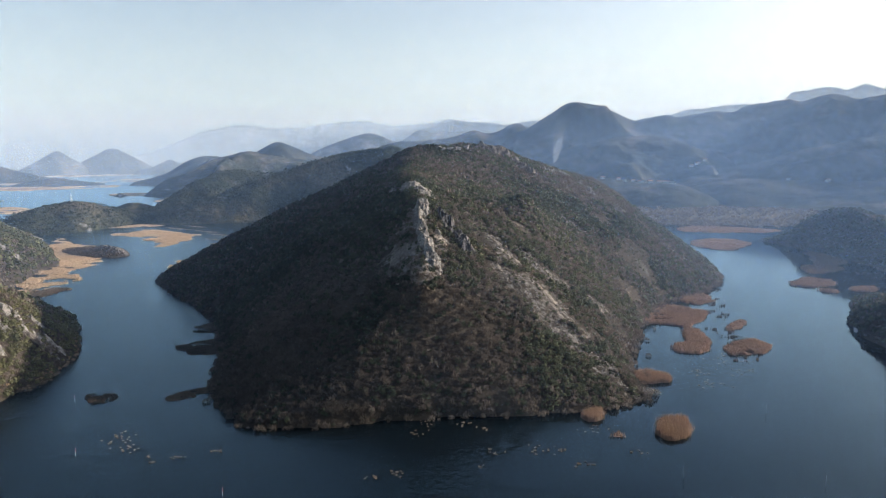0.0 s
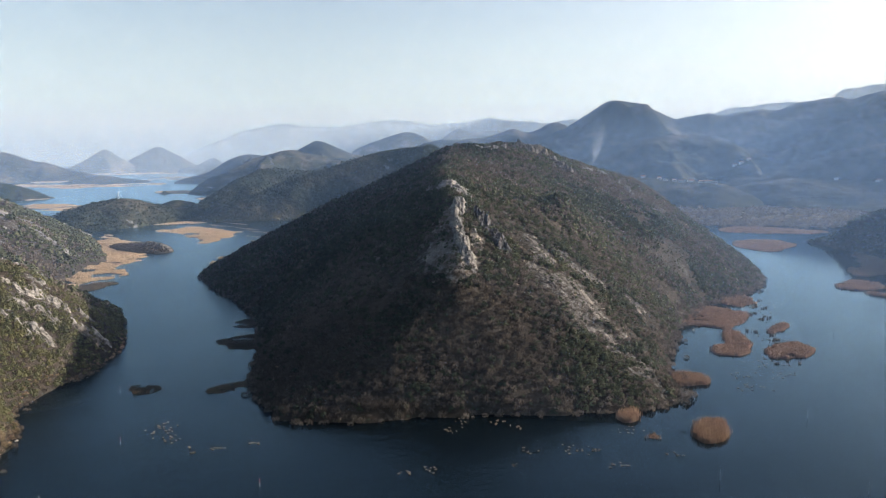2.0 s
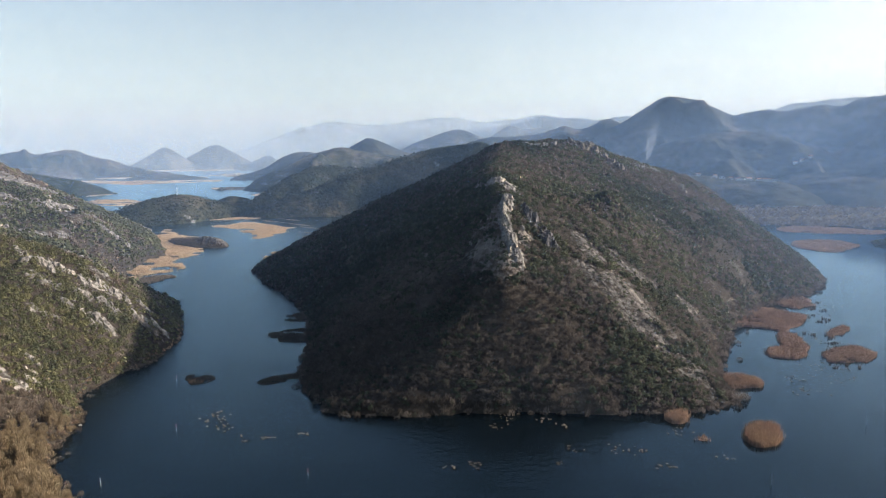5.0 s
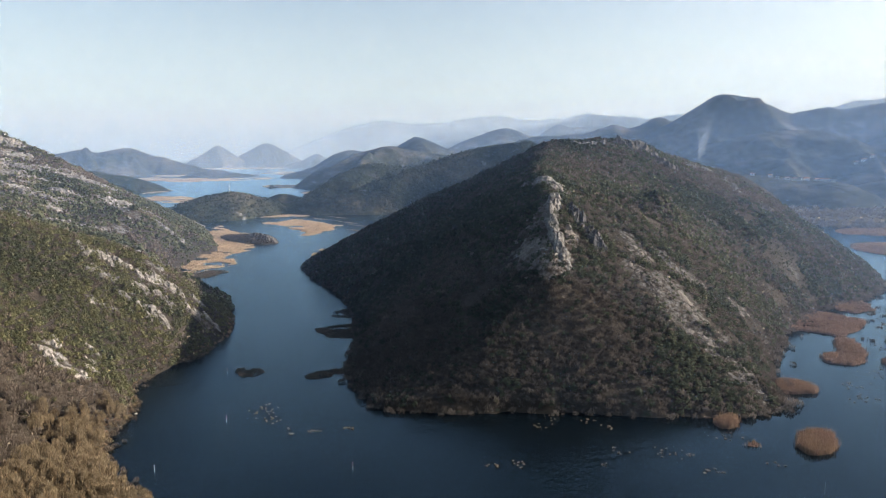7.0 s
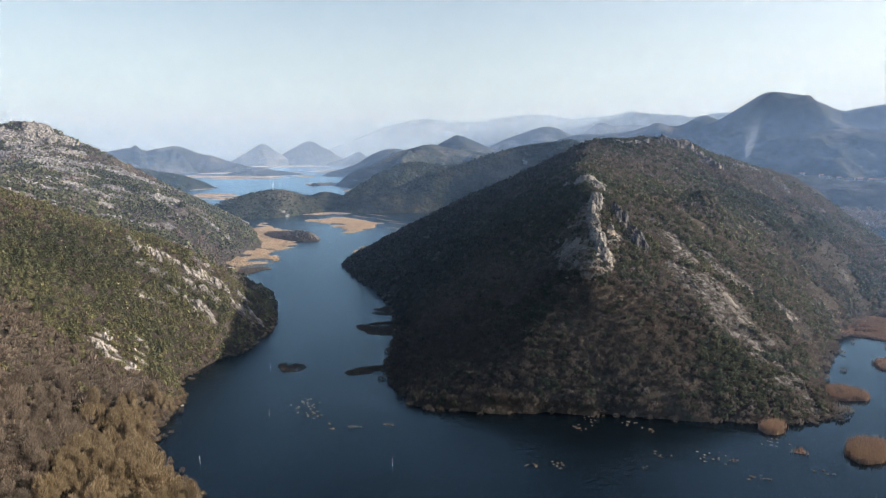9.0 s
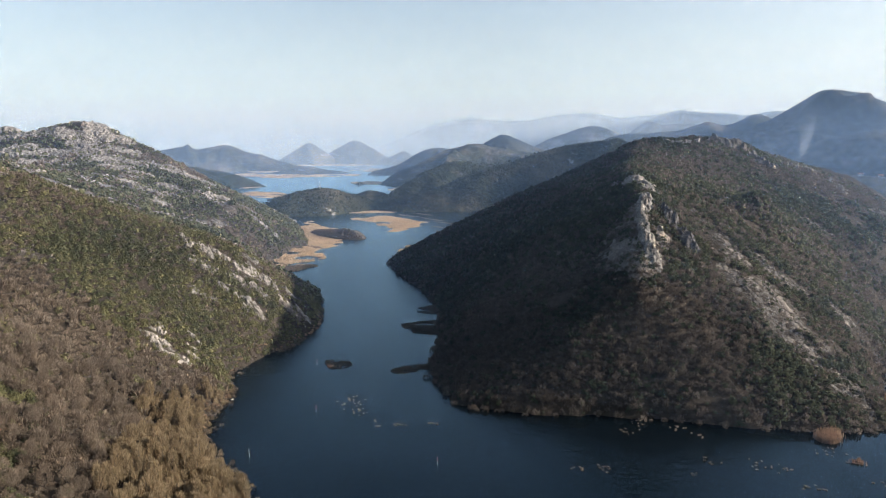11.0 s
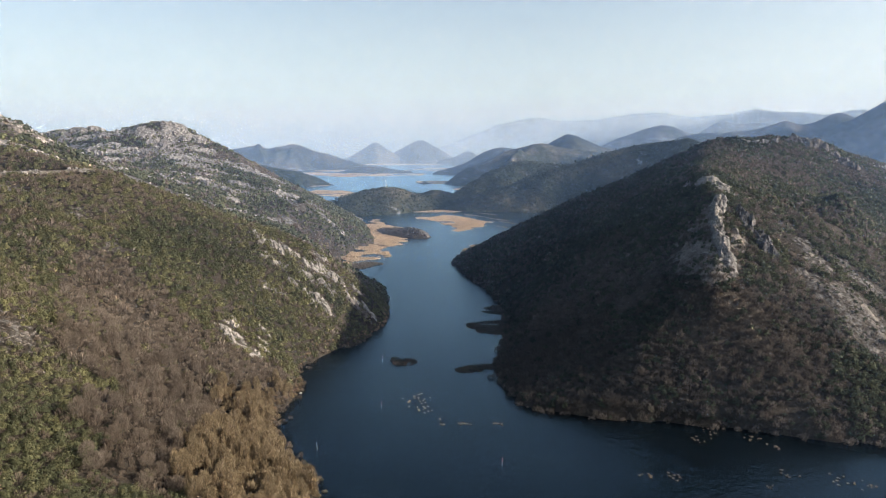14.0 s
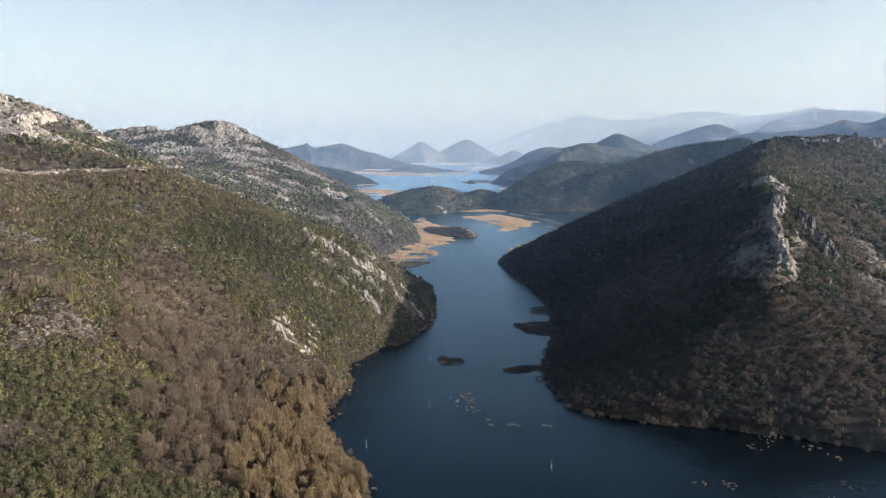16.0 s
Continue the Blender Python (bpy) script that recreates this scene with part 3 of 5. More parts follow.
ridge_hill("foothill", [(316, 2228, 87), (385, 2217, 124), (520, 2189, 154), (633, 2159, 164), (706, 2115, 145), (772, 2060, 112), (839, 1979, 61)],
           480, 300, FAR_FOREST, "wooded foothill below the mountain", "hill", 274, 0.4, 11, 1.0)
ridge_hill("foothill", [(624, 1953, 46), (721, 1919, 66), (825, 1877, 81), (909, 1837, 111), (999, 1790, 132), (1090, 1736, 151), (1212, 1654, 162)],
           450, 300, FAR_FOREST, "wooded foothill in haze", "hill", 287, 0.4, 11, 1.0)
ridge_hill("foothill", [(292, 1675, 48), (370, 1659, 52), (445, 1641, 48), (526, 1564, 41), (565, 1497, 21), (589, 1434, -2)],
           280, 300, FAR_FOREST, "wooded bench that carries a small village", "hill", 300, 0.32, 10, 0.8)
ridge_hill("foothill", [(497, 1678, 11), (611, 1693, 30), (692, 1662, 47), (793, 1594, 49), (876, 1515, 47), (936, 1419, 51), (1046, 1340, 53)],
           330, 300, FAR_FOREST, "low wooded foothill behind the marsh", "hill", 313, 0.32, 10, 0.8)
ridge_hill("distant_mountains", [(-1974, 4262, 71), (-1837, 4322, 117), (-1527, 4441, 243), (-1285, 4517, 293), (-1111, 4562, 275), (-906, 4607, 284), (-705, 4642, 318), (-508, 4667, 322), (-283, 4686, 292), (49, 4694, 340), (62, 4650, 329), (321, 4639, 309), (407, 4627, 298), (577, 4614, 325), (829, 4576, 290), (1141, 4508, 276), (1434, 4423, 348), (1528, 4392, 377), (1691, 4278, 396), (1835, 4218, 398), (1974, 4155, 374), (2001, 4086, 446), (2152, 3952, 471), (2225, 3912, 448), (2293, 3872, 472), (2378, 3820, 449), (2590, 3557, 388)],
           70, 150, FAINT, "very faint pale mountains on the horizon", "mountain", 326, 0.15, 20, 1.0)

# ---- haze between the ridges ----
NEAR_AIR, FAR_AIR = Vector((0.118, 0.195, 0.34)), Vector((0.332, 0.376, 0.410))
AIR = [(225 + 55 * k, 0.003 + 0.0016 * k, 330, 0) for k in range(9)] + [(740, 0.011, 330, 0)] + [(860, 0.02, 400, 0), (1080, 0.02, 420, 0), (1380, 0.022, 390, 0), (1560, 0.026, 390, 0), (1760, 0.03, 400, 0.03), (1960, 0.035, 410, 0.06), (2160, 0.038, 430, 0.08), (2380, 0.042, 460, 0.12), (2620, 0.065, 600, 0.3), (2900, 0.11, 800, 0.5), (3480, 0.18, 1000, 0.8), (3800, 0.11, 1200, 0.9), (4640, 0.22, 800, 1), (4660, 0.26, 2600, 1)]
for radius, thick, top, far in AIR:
    # a finely pleated sheet added in place of hazy air, so that it takes the light alike from every side
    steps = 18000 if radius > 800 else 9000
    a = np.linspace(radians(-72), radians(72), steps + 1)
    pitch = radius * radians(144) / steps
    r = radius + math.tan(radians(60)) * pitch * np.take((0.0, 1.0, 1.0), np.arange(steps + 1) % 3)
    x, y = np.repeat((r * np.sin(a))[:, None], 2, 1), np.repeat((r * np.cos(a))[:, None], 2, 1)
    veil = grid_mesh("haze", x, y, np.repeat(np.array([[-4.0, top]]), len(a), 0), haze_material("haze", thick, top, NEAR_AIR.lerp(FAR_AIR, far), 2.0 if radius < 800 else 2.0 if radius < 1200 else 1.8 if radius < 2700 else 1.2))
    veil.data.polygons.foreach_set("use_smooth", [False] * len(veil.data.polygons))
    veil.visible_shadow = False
    tagged(veil, "thin translucent sheet that imitates blue winter haze over the lake", "haze", kind="structure")


# ---- plants ----
rng = np.random.default_rng(7)


def clump_bush(n, seed, tall=1.0, leaf=0.42):
    """An evergreen bush of radius 1: a dark heart under n leaf clumps set on an uneven dome. Triangles as (n, 3, 3)."""
    r = np.random.default_rng(seed)
    az, u = r.uniform(0, 2 * np.pi, n), r.uniform(0.02, 1, n)
    rad = r.uniform(0.72, 1.05, n) * (1 + 0.22 * np.sin(az * 2 + seed) + 0.15 * np.sin(az * 3 + 2 * seed))
    flat = np.sqrt(1 - u**2 * 0.98)
    c = np.stack([rad * flat * np.cos(az), rad * flat * np.sin(az), 0.15 + tall * rad * u], 1)
    out = c - (0, 0, 0.3 * tall)
    out /= np.linalg.norm(out, axis=1)[:, None]
    out += r.normal(0, 0.35, (n, 3))
    out /= np.linalg.norm(out, axis=1)[:, None]
    side = np.cross(out, r.normal(0, 1, (n, 3)))
    side /= np.linalg.norm(side, axis=1)[:, None]
    up = np.cross(out, side)
    size = leaf * r.uniform(0.6, 1.3, n)[:, None]
    a = c + side * size
    b = c - side * size * 0.6 + up * size * 0.9
    d = c - side * size * 0.5 - up * size * 0.9 + out * size * 0.3
    leaves = np.stack([a, b, d], 1)
    k = 5
    ring = np.stack([0.72 * np.cos(np.arange(k) * 2 * np.pi / k), 0.72 * np.sin(np.arange(k) * 2 * np.pi / k), np.full(k, 0.25 * tall)], 1)
    tip = np.array([0, 0, 0.66 * tall])
    heart = np.stack([ring, np.roll(ring, -1, 0), np.tile(tip, (k, 1))], 1)
    return np.vstack([leaves, heart])


def twig_bush(n, seed, tall=1.25, width=0.16, reach=(0.25, 0.7)):
    """A leafless bush of radius 1: n thin sprays rising from the foot to an uneven dome."""
    r = np.random.default_rng(seed)
    az, u = r.uniform(0, 2 * np.pi, n), r.uniform(0.25, 1, n)
    rad = r.uniform(0.7, 1.1, n)
    flat = np.sqrt(1 - u**2 * 0.97)
    tip = np.stack([rad * flat * np.cos(az), rad * flat * np.sin(az), tall * rad * u], 1)
    foot = tip * r.uniform(*reach, n)[:, None] - (0, 0, 0.1)
    side = np.cross(tip - foot, r.normal(0, 1, (n, 3)))
    side *= width * r.uniform(0.6, 1.4, n)[:, None] / np.linalg.norm(side, axis=1)[:, None]
    return np.stack([foot + side * 0.3, tip + side, tip - side], 1)


def conifer_bush(n, seed):
    """A juniper-like bush of radius 1, taller than wide, with its sprays in tiers round a point."""
    r = np.random.default_rng(seed)
    az, u = r.uniform(0, 2 * np.pi, n), r.uniform(0, 1, n) ** 0.8
    rad = (1 - 0.75 * u**1.5) * r.uniform(0.7, 1.1, n)
    c = np.stack([rad * np.cos(az), rad * np.sin(az), 0.1 + 1.5 * u], 1)
    out = np.stack([np.cos(az), np.sin(az), r.uniform(0.1, 0.9, n)], 1)
    side = np.cross(out, r.normal(0, 1, (n, 3)))
    side /= np.linalg.norm(side, axis=1)[:, None]
    s = (0.23 * (1 - 0.5 * u) * r.uniform(0.7, 1.2, n))[:, None]
    leaves = np.stack([c + out * s, c - out * s * 0.5 + side * s, c - out * s * 0.5 - side * s], 1)
    k = 5
    ring = np.stack([0.66 * np.cos(np.arange(k) * 2 * np.pi / k), 0.66 * np.sin(np.arange(k) * 2 * np.pi / k), np.full(k, 0.15)], 1)
    heart = np.stack([ring, np.roll(ring, -1, 0), np.tile([0, 0, 1.15], (k, 1))], 1)
    return np.vstack([leaves, heart])


def spread(name, forms, spots, radius, tint, mat, label, category):
    """All plants of a kind as one mesh: a random form, turn and size at each spot."""
    spots, radius = np.asarray(spots, float), np.asarray(radius, float)
    pick = rng.integers(0, len(forms), len(spots))
    turn = rng.uniform(0, 2 * np.pi, len(spots))
    tris, tints = [], []
    for k, form in enumerate(forms):
        i = np.where(pick == k)[0]
        if not len(i):
            continue
        c, s = np.cos(turn[i]), np.sin(turn[i])
        squash = rng.uniform(0.8, 1.2, (len(i), 3))
        f = form[None] * (radius[i, None] * squash)[:, None, None, :]
        x = f[..., 0] * c[:, None, None] - f[..., 1] * s[:, None, None]
        y = f[..., 0] * s[:, None, None] + f[..., 1] * c[:, None, None]
        f = np.stack([x, y, f[..., 2]], -1) + spots[i, None, None, :]
        tris.append(f.reshape(-1, 3))
        tints.append(np.repeat(tint[i], form.shape[0] * 3))
    v = np.vstack(tris)
    ob = mesh_object(name, v, np.arange(len(v)).reshape(-1, 3), mat)
    at = ob.data.attributes.new("tint", "FLOAT", "POINT")
    at.data.foreach_set("value", np.concatenate(tints).astype(np.float32))
    return tagged(ob, label, category, kind="stuff")


def sow(land, step, keep):
    """Jittered spots on a land, about step metres apart, where keep(x, y) is true."""
    lo, hi = land.lo, (land.x.max(), land.y.max())
    x, y = np.meshgrid(np.arange(lo[0], hi[0], step), np.arange(lo[1], hi[1], step))
    x, y = (x + rng.uniform(-0.5, 0.5, x.shape) * step).ravel(), (y + rng.uniform(-0.5, 0.5, y.shape) * step).ravel()
    ok = (land.height(x, y) > 0.6) & keep(x, y)
    return x[ok], y[ok]


def from_line(line, x, y):
    """The distance from each place to a line of places."""
    best = np.full(x.shape, 1e9)
    for p in line:
        best = np.minimum(best, (x - p[0]) ** 2 + (y - p[1]) ** 2)
    return np.sqrt(best)


LEAFY = [clump_bush(46, s, t, 0.30) for s, t in ((1, 0.9), (2, 1.1), (3, 1.3), (4, 0.8))]
LEAFY_FINE = [clump_bush(74, s, t, 0.20) for s, t in ((8, 1.0), (9, 1.25))]
LEAFY_TINY = [clump_bush(135, s, t, 0.135) for s, t in ((14, 0.95), (15, 1.2), (16, 1.4))]
LEAFY_LOW = [clump_bush(13, s, t, 0.6) for s, t in ((5, 0.9), (6, 1.2), (7, 1.0))]
POINTED = [conifer_bush(78, s) for s in (11, 12, 13)]
TWIGGY = [twig_bush(76, s, t, 0.075, (0.45, 0.85)) for s, t in ((21, 1.2), (22, 1.5), (23, 1.0))]
TWIGGY_FINE = [twig_bush(120, s, t, 0.055, (0.45, 0.85)) for s, t in ((27, 1.1), (28, 1.4), (29, 1.2))]
TWIGGY_LOW = [twig_bush(16, s, t, 0.28) for s, t in ((25, 1.2), (26, 1.5))]

BROWN_WOOD = [(-244, 206, 22), (-227, 212, 22), (-205, 176, 24), (-190, 214, 26), (-185, 236, 18), (-187, 185, 28), (-170, 150, 22), (-152, 134, 18), (-262, 218, 16)]
GREEN_WOOD = [(-225, 265, 40), (-245, 290, 42), (-215, 305, 32), (-240, 330, 36), (-262, 262, 30), (-212, 335, 22)]
YELLOW_WOOD = [(-174, 205, 13), (-160, 190, 14), (-146, 166, 18), (-138, 150, 16), (-128, 160, 14), (-122, 140, 16), (-155, 178, 14), (-176, 220, 9), (-181, 236, 6)]


def seen_left(x, y):
    return (y > 60) & (y < 860) & (x > -930) & (np.arctan2(-x, y) < radians(66)) & ((x - 0.35 * y > -1150) | (y < 700))


# The lakeside hill: near, middle and far.
dist_keep = lambda lo, hi: (lambda x, y: seen_left(x, y) & (np.hypot(x, y) >= lo) & (np.hypot(x, y) < hi))
green, brown, far_green, far_brown = [], [], [], []
for lo, hi, step, size in ((0, 330, 1.75, 1.36), (330, 480, 2.1, 1.55), (480, 1100, 4.0, 2.1)):
    x, y = sow(left_hill, step, dist_keep(lo, hi))
    patch = fbm(x, y, 55, 4, 51)
    stony = blobs(x, y, LEFT_STONY) > 0.15 * rng.uniform(0, 3, len(x))
    if lo >= 480:
        stony |= far_rock(x, y, left_hill.height(x, y)) > 0.45
    else:
        stony |= fbm(x, y, 30, 4, 63) > np.where(left_hill.height(x, y) > 58, 0.26, 0.36)
    stony |= (x + 0.55 * y < -215) & (left_hill.height(x, y) > 98) & (rng.uniform(0, 1, len(x)) < 0.5)
    wood = blobs(x, y, BROWN_WOOD) + 0.35 * patch > 0.12
    yellow = blobs(x, y, YELLOW_WOOD) > 0.1
    keep = (rng.uniform(0, 1, len(x)) > np.where(stony, 0.6, 0.03)) & ~yellow & (from_line(road_line, x, y) > 4.2)
    is_brown = np.where(wood, rng.uniform(0, 1, len(x)) < 0.93, rng.uniform(0, 1, len(x)) < 0.12 + 1.5 * np.clip(patch - 0.09, 0, 0.6))
    is_brown &= (blobs(x, y, GREEN_WOOD) < 0.1) | (rng.uniform(0, 1, len(x)) < 0.22) | (blobs(x, y, BROWN_WOOD) > 0.25)
    z = left_hill.height(x, y) - 0.15
    upper = (z > 96) & (lo < 480)
    is_brown |= (lo < 480) & (rng.uniform(0, 1, len(x)) < 0.45 * np.clip((z - 62) / 34, 0, 1))
    keep &= ~upper | (rng.uniform(0, 1, len(x)) < 0.68)
    r = size * rng.uniform(0.55, 1.25, len(x)) * np.where(stony, 0.65, 1) * np.where(rng.uniform(0, 1, len(x)) < 0.08, 1.5, 1)
    rows = np.stack([x, y, z, r, np.clip(0.66 - 0.2 * np.clip(blobs(x, y, GREEN_WOOD) * 4, 0, 1) + 0.6 * patch + rng.normal(0, 0.2, len(x)), 0, 1)], 1)
    (far_green if lo >= 480 else green).append(rows[keep & ~is_brown])
    (far_brown if lo >= 480 else brown).append(rows[keep & is_brown])
green, brown, far_green, far_brown = (np.vstack(g) for g in (green, brown, far_green, far_brown))
near = np.hypot(green[:, 0], green[:, 1]) < 245
for rows, forms in ((green[near], LEAFY_TINY), (green[~near], LEAFY_FINE + POINTED)):
    spread("scrub", forms, rows[:, :3], rows[:, 3], rows[:, 4], EVERGREEN, "dense olive-green evergreen scrub on the slope", "scrub")
near = np.hypot(brown[:, 0], brown[:, 1]) < 300
for rows, forms in ((brown[near], TWIGGY_FINE), (brown[~near], TWIGGY)):
    spread("bare_scrub", forms, rows[:, :3], rows[:, 3] * 1.25, rows[:, 4], BARE, "leafless grey-brown woodland on the slope", "woodland")
spread("scrub", LEAFY_LOW, far_green[:, :3], far_green[:, 3], far_green[:, 4] * 0.7, EVERGREEN, "dark green scrub between pale rocks", "scrub")
spread("bare_scrub", TWIGGY_LOW, far_brown[:, :3], far_brown[:, 3] * 1.1, far_brown[:, 4], BARE, "leafless brown scrub on the far slope", "scrub")

# The peninsula hill.
def seen_main(x, y):
    return (y < 690) & (y < 690 - 0.15 * np.abs(x))


x, y = sow(main_hill, 1.95, seen_main)
patch, coarse = fbm(x, y, 40, 4, 71), fbm(x, y, 110, 3, 73)
stony = (blobs(x, y, MAIN_STONY) > 0.12 * rng.uniform(0, 3, len(x))) | (fbm(x, y, 26, 4, 75) > np.where(y < 350, 0.55, 0.42 - 0.14 * (x > 20)))
keep = rng.uniform(0, 1, len(x)) > np.where(stony, 0.72, 0.02)
low = main_hill.height(x, y) < 45
front = (y < 400) & (x < 40)
is_brown = rng.uniform(0, 1, len(x)) < np.clip(0.38 + 0.9 * patch + 0.3 * front * low + 0.08 * (x > 60), 0.08, 0.92)
z = main_hill.height(x, y) - 0.15
r = 1.55 * rng.uniform(0.55, 1.3, len(x)) * np.where(stony, 0.6, 1)
# tint carries painted light: darker on the shaded low front, lighter on the sunny flank
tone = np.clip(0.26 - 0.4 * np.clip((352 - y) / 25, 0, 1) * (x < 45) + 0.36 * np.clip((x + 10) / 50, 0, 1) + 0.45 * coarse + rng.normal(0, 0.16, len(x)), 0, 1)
far = y > 430
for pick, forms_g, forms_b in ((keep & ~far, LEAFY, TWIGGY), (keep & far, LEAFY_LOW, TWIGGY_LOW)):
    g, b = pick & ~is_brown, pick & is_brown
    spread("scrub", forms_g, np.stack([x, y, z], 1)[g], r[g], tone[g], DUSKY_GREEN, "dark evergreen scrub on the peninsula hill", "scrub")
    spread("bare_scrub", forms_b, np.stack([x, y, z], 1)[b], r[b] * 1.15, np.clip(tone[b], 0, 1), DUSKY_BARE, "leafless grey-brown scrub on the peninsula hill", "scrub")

# The hills on the other bank.
for land, label in ((right_hill, "dark scrub on the rounded hill"), (point_hill, "shaded scrub on the wooded point")):
    x, y = sow(land, 3.4, lambda x, y: (y < 880) & (x < 0.75 * y + 80))
    z, r = land.height(x, y) - 0.2, 2.0 * rng.uniform(0.6, 1.3, len(x))
    is_brown = rng.uniform(0, 1, len(x)) < 0.3
    p = np.stack([x, y, z], 1)
    spread("scrub", LEAFY_LOW, p[~is_brown], r[~is_brown], rng.uniform(0, 0.7, (~is_brown).sum()), DUSKY_GREEN, label, "scrub")
    spread("bare_scrub", TWIGGY_LOW, p[is_brown], r[is_brown], rng.uniform(0, 0.8, is_brown.sum()), DUSKY_BARE, "leafless " + label, "scrub")


for hill, count, size in ((WOODED, 6000, 1.6), (SHADED, 5200, 1.6), (KNOLL, 2200, 1.5)):
    co = np.zeros(len(hill.data.vertices) * 3, np.float32)
    hill.data.vertices.foreach_get("co", co)
    co = co.reshape(-1, 3)
    co = co[co[:, 2] > 0.5]
    p = co[rng.integers(0, len(co), count)] + rng.normal(0, 1, (count, 3)) * (4, 4, 0)
    spread("scrub", LEAFY_LOW, p - (0, 0, 0.6), size * rng.uniform(0.6, 1.3, count), rng.uniform(0, 0.4, count), DUSKY_GREEN, "dark scrub over the far wooded ridge", "scrub")


def fringe(land, lo, hi, step, mat, size, label, keep=None, out=1.0):
    """Pale leafless shrubs along a stretch of shore."""
    line = smooth_line(land.shore, step, True)
    line = line[(line[:, 1] > lo) & (line[:, 1] < hi)]
    if keep:
        line = line[keep(line[:, 0], line[:, 1])]
    x, y = (line + rng.normal(0, out, line.shape)).T
    p = np.stack([x, y, np.maximum(land.height(x, y), 0) - 0.1], 1)
    spread("shore_scrub", TWIGGY, p, size * rng.uniform(0.5, 1.25, len(x)), rng.uniform(0, 1, len(x)), mat, label, "shore scrub")


fringe(main_hill, 250, 640, 1.6, DUSKY_BARE, 1.7, "pale leafless willows along the peninsula shore", out=1.4)
fringe(main_hill, 300, 620, 0.9, DUSKY_BARE, 2.3, "broad belt of leafless mauve-brown bushes on the shore", lambda x, y: x > 60, 3.5)
fringe(left_hill, 185, 335, 0.8, BARE, 1.5, "leafless brown shrubs along the foot of the slope", lambda x, y: x > -300, 2.2)
fringe(left_hill, 205, 420, 1.3, REED, 1.0, "tan dry reeds and shrubs along the shore", lambda x, y: x > -300, 0.7)
fringe(left_hill, 100, 260, 1.5, WILLOW, 1.5, "yellowish willow shrubs along the water", lambda x, y: x > -300, 1.6)
fringe(right_hill, 560, 900, 2.5, DUSKY_BARE, 2.0, "pale shrubs along the far shore", lambda x, y: x < 430, 1.5)


# ---- single trees near the camera ----
def tapered(points, radii, sides=5):
    """A tapering stem through points, as quads."""
    v, f = [], []
    for k, (p, r) in enumerate(zip(points, radii)):
        for s in range(sides):
            a = 2 * np.pi * s / sides
            v.append((p[0] + r * np.cos(a), p[1] + r * np.sin(a), p[2]))
            if k:
                b = (k - 1) * sides
                f.append((b + s, b + (s + 1) % sides, b + sides + (s + 1) % sides, b + sides + s))
    return v, f


def tree_thing(seed, height, width, mat, label, group, blades=1150):
    """A leafless tree: a forked trunk with limbs and a crown of fine upright sprays."""
    r = np.random.default_rng(seed)
    base = new("tree")
    tagged(base, label, "tree", group)
    v, f = tapered([(0, 0, -0.4), (0.05, 0.0, 0.3 * height), (0.1, 0.06, 0.62 * height), (0.12, 0.1, 0.85 * height)], (0.05 * height * 0.55, 0.03 * height * 0.5, 0.012 * height, 0.004 * height))
    for k in range(6):
        a, h = r.uniform(0, 2 * np.pi), height * r.uniform(0.18, 0.5)
        tip = (width * 0.7 * np.cos(a), width * 0.7 * np.sin(a), h + height * r.uniform(0.2, 0.4))
        v2, f2 = tapered([(0.03, 0, h), (tip[0] * 0.5, tip[1] * 0.5, h + (tip[2] - h) * 0.6), tip], (0.014 * height, 0.009 * height, 0.003 * height), 4)
        f = f + [tuple(np.array(q) + len(v)) for q in f2]
        v = v + v2
    mesh_object("trunk", v, f, BARK, parent=base)
    az, u = r.uniform(0, 2 * np.pi, blades), r.uniform(0.0, 1, blades)
    lump = 1 + 0.25 * np.sin(2 * az + seed) + 0.15 * np.sin(5 * az + 3 * u * seed)
    rad = width * lump * np.sin(np.pi * (0.18 + 0.8 * u)) ** 0.7 * np.sqrt(r.uniform(0.15, 1, blades))
    c = np.stack([rad * np.cos(az), rad * np.sin(az), height * (0.2 + 0.72 * u)], 1)
    grow = np.stack([0.35 * np.cos(az), 0.35 * np.sin(az), r.uniform(0.7, 1.2, blades)], 1) * (height * r.uniform(0.08, 0.18, blades))[:, None]
    side = np.cross(grow, r.normal(0, 1, (blades, 3)))
    side *= (0.008 * height * r.uniform(0.5, 1.3, blades) / np.linalg.norm(side, axis=1))[:, None]
    tri = np.stack([c, c + grow + side, c + grow - side], 1).reshape(-1, 3)
    crown = mesh_object("crown", tri, np.arange(len(tri)).reshape(-1, 3), mat, parent=base)
    at = crown.data.attributes.new("tint", "FLOAT", "POINT")
    at.data.foreach_set("value", np.repeat(np.clip(r.normal(r.uniform(0.2, 0.8), 0.2, blades), 0, 1), 3).astype(np.float32))
    return base


BARK = rock_material("grey_bark", (0.06, 0.05, 0.042), (0.14, 0.12, 0.10))


def plant_trees(forms, x, y, land):
    """The forms themselves stand at the first spots, their copies at the others."""
    z = land.height(x, y)
    for k in range(len(x)):
        m = pose(x[k], y[k], z[k], 0, 0, rng.uniform(0, 360)) @ Matrix.Diagonal((*(rng.uniform(0.75, 1.25),) * 3, 1))
        if k < len(forms):
            forms[k].matrix_basis = m
        else:
            tree = copy_thing(forms[k % len(forms)], m)
            tree.scale = (rng.uniform(0.75, 1.3),) * 3


